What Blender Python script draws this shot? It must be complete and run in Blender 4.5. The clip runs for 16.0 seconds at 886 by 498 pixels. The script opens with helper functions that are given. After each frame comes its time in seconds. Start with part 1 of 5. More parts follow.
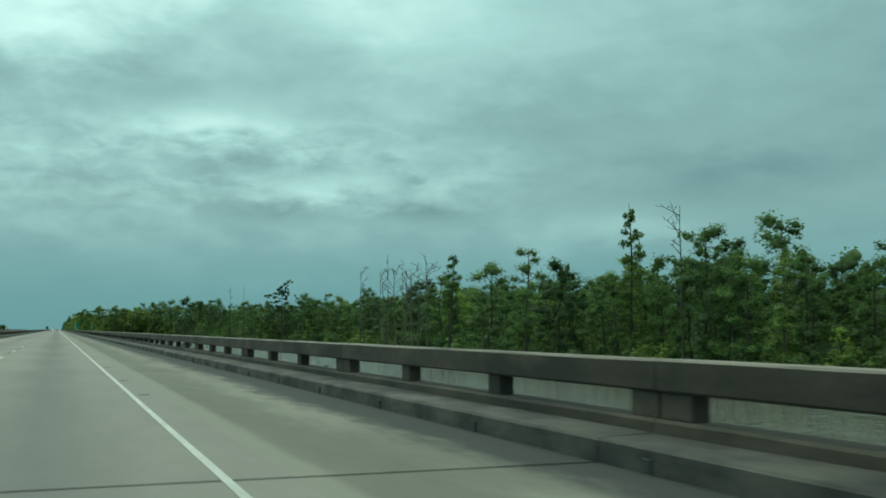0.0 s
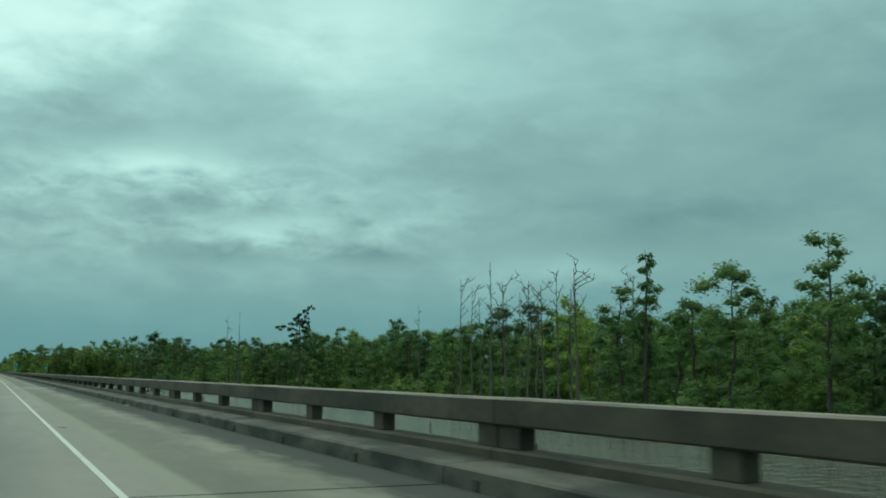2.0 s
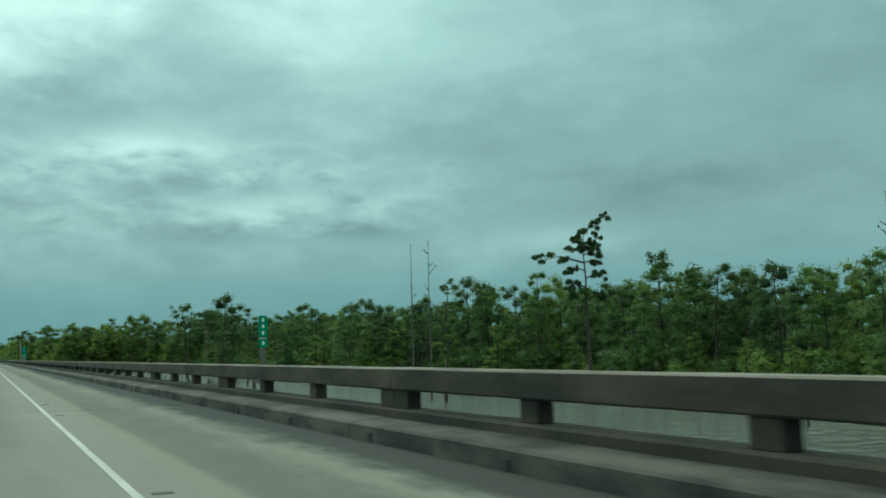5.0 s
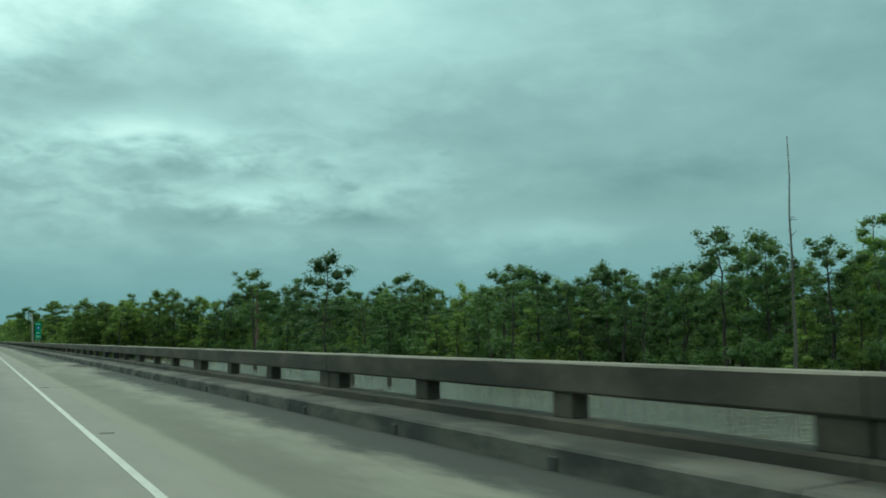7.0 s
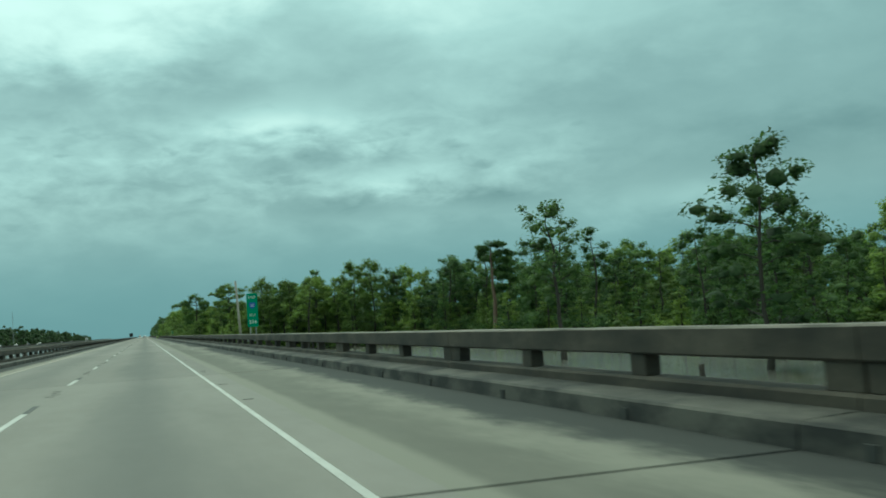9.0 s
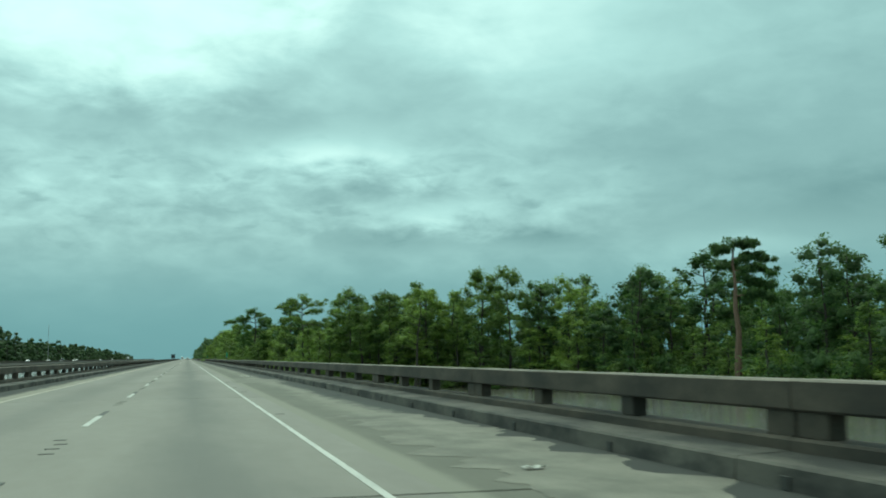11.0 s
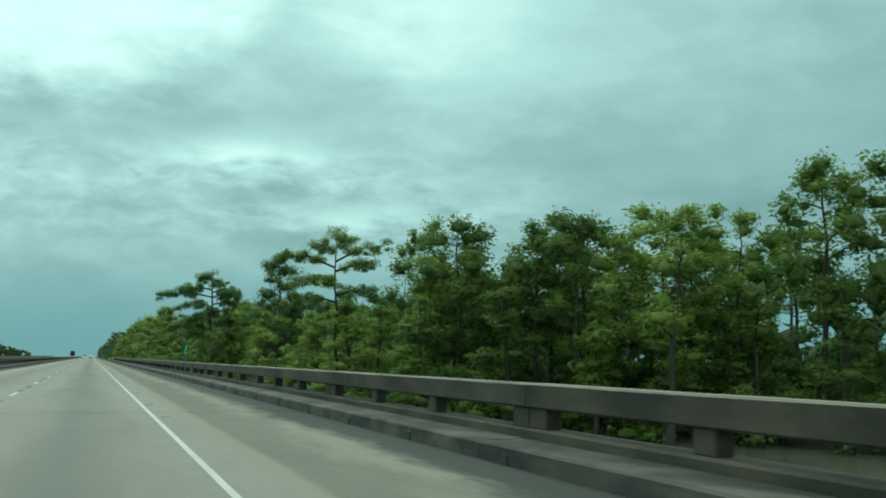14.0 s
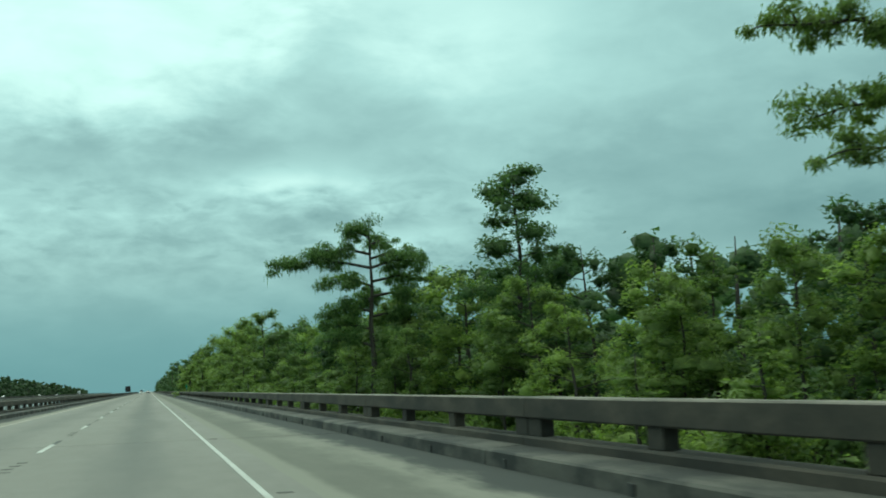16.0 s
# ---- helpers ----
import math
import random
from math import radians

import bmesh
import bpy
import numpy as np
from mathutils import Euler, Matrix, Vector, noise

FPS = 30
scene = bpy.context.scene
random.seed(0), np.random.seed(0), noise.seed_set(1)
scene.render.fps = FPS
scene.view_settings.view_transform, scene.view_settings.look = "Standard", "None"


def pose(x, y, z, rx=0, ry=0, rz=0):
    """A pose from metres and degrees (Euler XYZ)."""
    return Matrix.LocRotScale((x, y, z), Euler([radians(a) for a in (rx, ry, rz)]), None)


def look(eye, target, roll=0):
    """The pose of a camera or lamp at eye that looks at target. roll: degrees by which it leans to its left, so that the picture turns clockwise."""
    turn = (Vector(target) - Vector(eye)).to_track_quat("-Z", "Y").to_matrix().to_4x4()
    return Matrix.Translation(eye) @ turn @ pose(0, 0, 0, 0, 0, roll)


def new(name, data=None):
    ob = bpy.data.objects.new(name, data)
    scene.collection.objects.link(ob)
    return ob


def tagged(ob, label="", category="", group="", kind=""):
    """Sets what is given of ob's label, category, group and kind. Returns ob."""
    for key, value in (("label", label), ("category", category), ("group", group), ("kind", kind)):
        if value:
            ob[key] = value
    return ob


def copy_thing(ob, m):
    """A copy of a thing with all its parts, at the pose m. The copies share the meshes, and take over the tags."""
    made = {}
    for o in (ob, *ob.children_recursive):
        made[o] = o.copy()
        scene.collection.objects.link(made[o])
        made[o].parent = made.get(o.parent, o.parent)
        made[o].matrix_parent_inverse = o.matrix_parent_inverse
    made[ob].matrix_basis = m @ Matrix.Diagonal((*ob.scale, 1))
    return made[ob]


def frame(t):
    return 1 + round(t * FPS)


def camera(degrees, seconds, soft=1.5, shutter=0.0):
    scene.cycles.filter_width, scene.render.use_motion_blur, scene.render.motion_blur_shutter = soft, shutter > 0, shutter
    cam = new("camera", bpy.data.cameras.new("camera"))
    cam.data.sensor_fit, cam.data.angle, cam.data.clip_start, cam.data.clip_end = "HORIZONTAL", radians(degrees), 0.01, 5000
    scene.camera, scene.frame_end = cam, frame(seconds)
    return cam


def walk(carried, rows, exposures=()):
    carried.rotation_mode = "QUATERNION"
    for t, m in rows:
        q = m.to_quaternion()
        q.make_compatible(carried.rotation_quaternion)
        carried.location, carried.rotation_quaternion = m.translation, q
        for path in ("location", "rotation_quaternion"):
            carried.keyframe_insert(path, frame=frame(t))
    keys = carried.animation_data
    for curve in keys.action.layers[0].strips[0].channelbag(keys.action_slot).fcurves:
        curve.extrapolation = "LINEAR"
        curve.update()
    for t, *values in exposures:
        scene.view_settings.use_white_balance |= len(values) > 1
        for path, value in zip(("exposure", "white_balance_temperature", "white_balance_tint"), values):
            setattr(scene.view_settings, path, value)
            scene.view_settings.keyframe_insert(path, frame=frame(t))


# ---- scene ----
# The camera rides in the right lane, 1.17 m above the deck, at a steady 32 m/s along +y.
SPEED, EYE_Z, LENS = 32.05, 1.17, 47.42
cam = camera(LENS, 16.0, soft=1.85, shutter=0.08)
# seconds, sideways drift, lead on the steady speed, yaw, pitch, roll
RIDE = (
    (0.0, 0.00, 0.00, -20.87, 4.57, -0.07), (0.5, 0.01, 0.00, -22.63, 5.62, 0.05), (1.0, 0.03, 0.00, -23.28, 5.80, 0.19),
    (1.5, -0.01, -0.05, -23.73, 6.44, -0.04), (2.0, 0.07, 0.05, -23.98, 7.00, -0.20), (2.5, 0.06, 0.00, -24.24, 7.16, -0.61),
    (3.0, 0.07, -0.05, -24.93, 7.05, -0.74), (3.5, 0.11, -0.15, -24.61, 6.25, 1.11), (4.0, 0.12, -0.15, -24.28, 5.71, 2.20),
    (6.5, 0.05, -0.10, -24.29, 5.20, 0.57), (7.0, 0.02, -0.60, -24.54, 4.90, 0.67), (7.5, 0.00, -0.55, -24.72, 4.77, 1.28),
    (8.0, -0.01, -0.45, -19.80, 4.26, 2.97), (8.5, -0.06, -0.40, -17.23, 3.59, 4.08), (8.7, -0.09, -0.40, -16.68, 3.59, 4.10),
    (10.8, -0.36, -0.25, -15.45, 6.15, 0.90), (11.0, -0.38, -0.25, -14.15, 6.00, 0.72), (11.5, -0.36, 0.05, -12.49, 6.67, 0.72),
    (12.0, -0.23, 0.45, -11.49, 8.69, -0.38), (12.5, -0.23, 0.05, -11.30, 8.58, -0.30), (13.0, -0.18, -0.20, -11.93, 7.34, -0.87),
    (13.5, 0.04, 0.00, -16.00, 6.04, -0.52), (14.0, 0.05, -0.20, -19.13, 6.30, -0.68), (14.5, 0.07, -0.20, -20.06, 5.64, -0.33),
    (15.0, 0.09, -0.20, -20.03, 5.73, -0.02), (15.5, 0.08, -0.10, -18.71, 5.92, 0.73), (16.0, 0.03, -0.20, -16.13, 7.44, 2.01))
walk(cam, [(t, pose(x, SPEED * t + lead, EYE_Z, 90 + pitch, roll, yaw)) for t, x, lead, yaw, pitch, roll in RIDE],
     exposures=[(t, e, 5880, -24) for t, e in ((0.0, 0.02), (1.0, 0.0), (2.0, -0.06), (3.0, -0.09), (3.7, -0.03), (4.2, 0.0), (6.3, 0.03), (7.5, 0.11), (8.0, 0.09), (8.7, 0.04), (10.8, 0.18), (13.0, 0.19), (14.5, 0.22), (15.2, 0.22), (16.0, 0.13))])

# ---- light: a heavy overcast sky with a brighter part over the road ahead, and a veiled sun ----
CLOUDS = ((17.0, 19.5, 6.0, 3.2, 0.26), (8.2, 11.3, 3.2, 0.9, 0.34), (-8.0, 9.6, 3.5, 1.3, 0.08), (14.3, 7.9, 2.4, 0.6, 0.20),
          (21.0, 9.0, 7.0, 1.3, 0.06), (31.0, 5.7, 4.5, 0.8, 0.16), (36.0, 10.6, 5.5, 0.9, 0.04), (-6.5, 13.8, 4.0, 0.9, -0.16), (3.0, 13.2, 5.0, 1.2, -0.08),
          (12.5, 15.8, 4.0, 2.0, -0.12), (10.5, 9.3, 4.0, 0.45, -0.08), (19.9, 6.6, 2.3, 0.5, -0.22), (11.5, 6.7, 3.5, 0.5, -0.17), (35.5, 8.0, 6.0, 1.2, -0.10),
          (45.0, 15.0, 6.5, 2.6, -0.10), (7.3, 10.8, 0.7, 0.22, -0.20), (9.3, 11.0, 1.0, 0.2, -0.18), (27.0, 12.0, 7.0, 1.8, -0.05))


def build_world():
    world = bpy.data.worlds.new("overcast_sky")
    scene.world = world
    world.use_nodes = True
    nt = world.node_tree
    nt.nodes.clear()
    N, L = nt.nodes.new, nt.links.new

    def math_node(op, a, b=None, clamp=False):
        n = N("ShaderNodeMath")
        n.operation, n.use_clamp = op, clamp
        for i, v in enumerate((a, b)):
            if v is None:
                continue
            if isinstance(v, (int, float)):
                n.inputs[i].default_value = v
            else:
                L(v, n.inputs[i])
        return n.outputs[0]

    def smooth(v, lo, hi, a=0.0, c=1.0):
        n = N("ShaderNodeMapRange")
        n.interpolation_type = "SMOOTHSTEP"
        for s, k in (("From Min", lo), ("From Max", hi), ("To Min", a), ("To Max", c)):
            n.inputs[s].default_value = k
        L(v, n.inputs["Value"])
        return n.outputs[0]

    def blend(fac, a, c, mode="MIX"):
        n = N("ShaderNodeMix")
        n.data_type, n.blend_type = "RGBA", mode
        for s, k in (("Factor", fac), ("A", a), ("B", c)):
            if isinstance(k, float):
                n.inputs[s].default_value = k
            elif isinstance(k, tuple):
                n.inputs[s].default_value = (*k, 1)
            else:
                L(k, n.inputs[s])
        return n.outputs["Result"]

    sky = N("ShaderNodeTexSky")
    sky.sky_type, sky.sun_disc = "NISHITA", False
    sky.sun_elevation, sky.sun_rotation = radians(42), radians(-4)
    tc = N("ShaderNodeTexCoord")
    nrm = N("ShaderNodeVectorMath")
    nrm.operation = "NORMALIZE"
    L(tc.outputs["Generated"], nrm.inputs[0])
    sep = N("ShaderNodeSeparateXYZ")
    L(nrm.outputs[0], sep.inputs[0])
    x, y, z = sep.outputs
    up = math_node("MAXIMUM", z, 0.0)
    az = math_node("MULTIPLY", math_node("ARCTAN2", x, y), 57.2958)      # bearing from the road's line, degrees
    el = math_node("MULTIPLY", math_node("ARCSINE", z), 57.2958)
    sheet = N("ShaderNodeCombineXYZ")
    L(az, sheet.inputs[0])
    L(el, sheet.inputs[1])

    def clouds(size, flat, detail, rough, dist, off):
        mp = N("ShaderNodeMapping")
        mp.inputs["Location"].default_value = off
        mp.inputs["Rotation"].default_value = (0, 0, radians(5))
        mp.inputs["Scale"].default_value = (1.0 / size, flat / size, 1.0)
        L(sheet.outputs[0], mp.inputs[0])
        n = N("ShaderNodeTexNoise")
        n.inputs["Scale"].default_value, n.inputs["Detail"].default_value = 1.0, detail
        n.inputs["Roughness"].default_value, n.inputs["Distortion"].default_value = rough, dist
        L(mp.outputs[0], n.inputs["Vector"])
        return n.outputs["Fac"]

    big = clouds(15.0, 1.9, 4.0, 0.46, 0.25, (2.3, 0.7, 0.0))
    mid = clouds(6.5, 2.1, 7.0, 0.52, 0.25, (1.7, 5.2, 0.0))
    fine = clouds(2.8, 2.2, 5.0, 0.55, 0.3, (7.7, 2.2, 0.0))
    tone = math_node("ADD", math_node("MULTIPLY", math_node("SUBTRACT", big, 0.5), 0.20), math_node("MULTIPLY", math_node("SUBTRACT", mid, 0.5), 0.34))
    tone = math_node("ADD", math_node("ADD", tone, smooth(el, 8.0, 18.0, 0.395, 0.58)), math_node("MULTIPLY", math_node("SUBTRACT", fine, 0.5), 0.10))
    # the banks and gaps of the cloud cover: bearing, height, half-width, half-height, lighter or darker
    waz = math_node("ADD", az, math_node("MULTIPLY", math_node("SUBTRACT", mid, 0.5), 7.0))
    wel = math_node("ADD", el, math_node("ADD", math_node("MULTIPLY", math_node("SUBTRACT", fine, 0.5), 1.6), math_node("MULTIPLY", math_node("SUBTRACT", mid, 0.5), 2.2)))
    for a0, e0, aw, eh, amount in CLOUDS:
        p = math_node("DIVIDE", math_node("SUBTRACT", waz if aw > 1.2 else az, a0), aw)
        q = math_node("DIVIDE", math_node("SUBTRACT", wel if aw > 1.2 else el, e0), eh)
        d = math_node("ADD", math_node("MULTIPLY", p, p), math_node("MULTIPLY", q, q))
        tone = math_node("ADD", tone, math_node("MULTIPLY", math_node("POWER", 2.718, math_node("MULTIPLY", d, -0.7)), amount))
    # thin bright cloud over the road, with a ragged lower edge
    da, de = math_node("DIVIDE", math_node("ADD", az, 3.5), 12.5), math_node("DIVIDE", math_node("SUBTRACT", el, 21.5), 7.8)
    gap = math_node("ADD", math_node("MULTIPLY", da, da), math_node("MULTIPLY", de, de))
    gap = math_node("ADD", gap, math_node("ADD", math_node("MULTIPLY", math_node("SUBTRACT", mid, 0.5), -1.8), math_node("MULTIPLY", math_node("SUBTRACT", fine, 0.5), -0.5)))
    tone = math_node("ADD", tone, smooth(gap, 0.30, 1.45, 0.33, 0.0))
    # broken brighter streaks at ten degrees, with small dark scuds in them
    db = math_node("MULTIPLY", math_node("SUBTRACT", el, 9.0), 0.30)
    streak = math_node("MULTIPLY", math_node("POWER", 2.718, math_node("MULTIPLY", math_node("MULTIPLY", db, db), -1.0)), smooth(az, 34.0, 12.0))
    tone = math_node("ADD", tone, math_node("MULTIPLY", streak, math_node("ADD", 0.05, math_node("MULTIPLY", math_node("SUBTRACT", fine, 0.48), 0.60))))
    scud = clouds(2.4, 2.9, 3.0, 0.45, 0.3, (3.1, 8.4, 0.0))
    tone = math_node("SUBTRACT", tone, math_node("MULTIPLY", smooth(scud, 0.58, 0.70, 0.0, 0.09), streak))
    # heavier cloud towards the right of the road
    tone = math_node("SUBTRACT", tone, math_node("MULTIPLY", smooth(az, 14.0, 42.0), math_node("MULTIPLY", math_node("MULTIPLY", smooth(el, 3.0, 7.0), smooth(el, 16.0, 10.0)), 0.10)))
    tone = math_node("SUBTRACT", tone, math_node("MULTIPLY", smooth(az, 18.0, 44.0), smooth(el, 8.0, 18.0, 0.0, 0.13)))
    ramp = N("ShaderNodeValToRGB")
    els = ramp.color_ramp.elements
    els[0].position, els[0].color = 0.05, (0.165, 0.245, 0.270, 1)
    els[1].position, els[1].color = 1.0, (0.88, 0.99, 0.99, 1)
    for pos, col in ((0.38, (0.325, 0.425, 0.450)), (0.64, (0.525, 0.655, 0.675))):
        els.new(pos).color = (*col, 1)
    L(tone, ramp.inputs[0])
    # blue rain haze low over the horizon
    low = blend(smooth(el, 0.6, 7.5, 0.88, 0.0), ramp.outputs[0], (0.140, 0.275, 0.335))
    # brighter, whiter cloud overhead, as under any closed overcast
    high = blend(smooth(up, 0.42, 0.75), low, (1.18, 1.10, 0.98))
    bg_col = high
    b_cloud, b_sky, both, out = N("ShaderNodeBackground"), N("ShaderNodeBackground"), N("ShaderNodeMixShader"), N("ShaderNodeOutputWorld")
    L(bg_col, b_cloud.inputs[0])
    b_cloud.inputs[1].default_value = 1.0
    L(sky.outputs[0], b_sky.inputs[0])
    b_sky.inputs[1].default_value = 0.08
    both.inputs[0].default_value = 0.05
    L(b_cloud.outputs[0], both.inputs[1])
    L(b_sky.outputs[0], both.inputs[2])
    L(both.outputs[0], out.inputs[0])


build_world()
sun_data = bpy.data.lights.new("sun", "SUN")
sun_data.energy, sun_data.angle, sun_data.color = 0.7, radians(30), (1.0, 0.96, 0.9)
sun = new("sun", sun_data)
sun.matrix_basis = look((0, 0, 60), (math.sin(radians(4)) * -40 * -1, -44.0, 20))

# ---- materials ----
def nodes_of(name):
    m = bpy.data.materials.new(name)
    m.use_nodes = True
    nt = m.node_tree
    return m, nt, nt.nodes["Principled BSDF"]


def noise_node(nt, scale, detail=4.0, rough=0.55, stretch=(1, 1, 1), coords="Object"):
    tc = nt.nodes.new("ShaderNodeTexCoord")
    mp = nt.nodes.new("ShaderNodeMapping")
    mp.inputs["Scale"].default_value = stretch
    n = nt.nodes.new("ShaderNodeTexNoise")
    n.inputs["Scale"].default_value, n.inputs["Detail"].default_value, n.inputs["Roughness"].default_value = scale, detail, rough
    if coords == "World":
        g = nt.nodes.new("ShaderNodeNewGeometry")
        nt.links.new(g.outputs["Position"], mp.inputs[0])
    else:
        nt.links.new(tc.outputs[coords], mp.inputs[0])
    nt.links.new(mp.outputs[0], n.inputs["Vector"])
    return n.outputs["Fac"]


def ramp_node(nt, fac, stops):
    r = nt.nodes.new("ShaderNodeValToRGB")
    els = r.color_ramp.elements
    els[0].position, els[0].color = stops[0][0], (*stops[0][1], 1)
    els[1].position, els[1].color = stops[-1][0], (*stops[-1][1], 1)
    for p, c in stops[1:-1]:
        els.new(p).color = (*c, 1)
    nt.links.new(fac, r.inputs[0])
    return r.outputs[0]


def mix_node(nt, fac, a, b, mode="MIX"):
    n = nt.nodes.new("ShaderNodeMix")
    n.data_type, n.blend_type = "RGBA", mode
    for sock, v in (("Factor", fac), ("A", a), ("B", b)):
        if isinstance(v, (int, float)):
            n.inputs[sock].default_value = v
        elif isinstance(v, tuple):
            n.inputs[sock].default_value = (*v, 1)
        else:
            nt.links.new(v, n.inputs[sock])
    return n.outputs["Result"]


def bump_node(nt, bsdf, height, strength, distance):
    b = nt.nodes.new("ShaderNodeBump")
    b.inputs["Strength"].default_value, b.inputs["Distance"].default_value = strength, distance
    nt.links.new(height, b.inputs["Height"])
    nt.links.new(b.outputs[0], bsdf.inputs["Normal"])


def grained(name, dark, light, scale, rough=0.85, stain=None, stain_scale=0.4, stretch=(1, 1, 1), bump=0.2, coords="World", grain=30.0, stain_range=(0.45, 0.7)):
    """Mottled mineral or wood: broad mottling, fine grain, an optional stain, light relief."""
    m, nt, b = nodes_of(name)
    broad = noise_node(nt, scale, 5, 0.6, stretch, coords)
    fine = noise_node(nt, grain, 3, 0.6, (1, 1, 1), coords)
    col = ramp_node(nt, broad, ((0.3, dark), (0.72, light)))
    col = mix_node(nt, 0.25, col, ramp_node(nt, fine, ((0.3, dark), (0.7, light))))
    if stain:
        s = noise_node(nt, stain_scale, 4, 0.6, stretch, coords)
        f = nt.nodes.new("ShaderNodeMapRange")
        f.inputs["From Min"].default_value, f.inputs["From Max"].default_value = stain_range
        nt.links.new(s, f.inputs["Value"])
        col = mix_node(nt, f.outputs[0], col, stain)
    nt.links.new(col, b.inputs["Base Color"])
    b.inputs["Roughness"].default_value = rough
    bump_node(nt, b, fine, bump, 0.02)
    return m


def plain(name, colour, rough=0.5, metal=0.0, vary=0.12, scale=6.0):
    m, nt, b = nodes_of(name)
    n = noise_node(nt, scale, 4)
    dark = tuple(c * (1 - vary) for c in colour)
    nt.links.new(ramp_node(nt, n, ((0.35, dark), (0.65, colour))), b.inputs["Base Color"])
    b.inputs["Roughness"].default_value, b.inputs["Metallic"].default_value = rough, metal
    return m


def road_material(name, dark, light, tracks=(), spread=(0.92, 1.07)):
    """Worn concrete deck; an oil-darkened band runs along the middle of each lane, and patches differ from slab to slab."""
    m, nt, b = nodes_of(name)
    L = nt.links.new
    broad = noise_node(nt, 0.5, 6, 0.62, (1.0, 0.22, 1), "World")
    mid = noise_node(nt, 3.0, 5, 0.6, (1.0, 0.35, 1), "World")
    fine = noise_node(nt, 45, 3, 0.6, (1, 1, 1), "World")
    rag = noise_node(nt, 0.8, 4, 0.5, (1.0, 0.12, 1), "World")
    col = ramp_node(nt, broad, ((0.3, dark), (0.7, light)))
    col = mix_node(nt, 0.35, col, ramp_node(nt, mid, ((0.3, dark), (0.7, light))))
    col = mix_node(nt, 0.18, col, ramp_node(nt, fine, ((0.3, dark), (0.7, light))))
    info = nt.nodes.new("ShaderNodeObjectInfo")
    slab = ramp_node(nt, info.outputs["Random"], ((0.0, (spread[0],) * 3), (1.0, (spread[1],) * 3)))
    col = mix_node(nt, 1.0, col, slab, "MULTIPLY")
    g = nt.nodes.new("ShaderNodeNewGeometry")
    sep = nt.nodes.new("ShaderNodeSeparateXYZ")
    L(g.outputs["Position"], sep.inputs[0])
    for x0, w, c, amount in tracks:
        a = nt.nodes.new("ShaderNodeMath")
        a.operation = "SUBTRACT"
        L(sep.outputs[0], a.inputs[0])
        a.inputs[1].default_value = x0
        ab = nt.nodes.new("ShaderNodeMath")
        ab.operation = "ABSOLUTE"
        L(a.outputs[0], ab.inputs[0])
        wob = nt.nodes.new("ShaderNodeMath")
        wob.operation = "MULTIPLY_ADD"
        L(rag, wob.inputs[0])
        wob.inputs[1].default_value = -1.5 * w
        L(ab.outputs[0], wob.inputs[2])
        f = nt.nodes.new("ShaderNodeMapRange")
        f.interpolation_type = "SMOOTHSTEP"
        f.inputs["From Min"].default_value, f.inputs["From Max"].default_value = -0.9 * w, 0.5 * w
        f.inputs["To Min"].default_value, f.inputs["To Max"].default_value = amount, 0.0
        L(wob.outputs[0], f.inputs["Value"])
        col = mix_node(nt, f.outputs[0], col, c)
    L(col, b.inputs["Base Color"])
    b.inputs["Roughness"].default_value = 0.8
    bump_node(nt, b, fine, 0.15, 0.01)
    return m


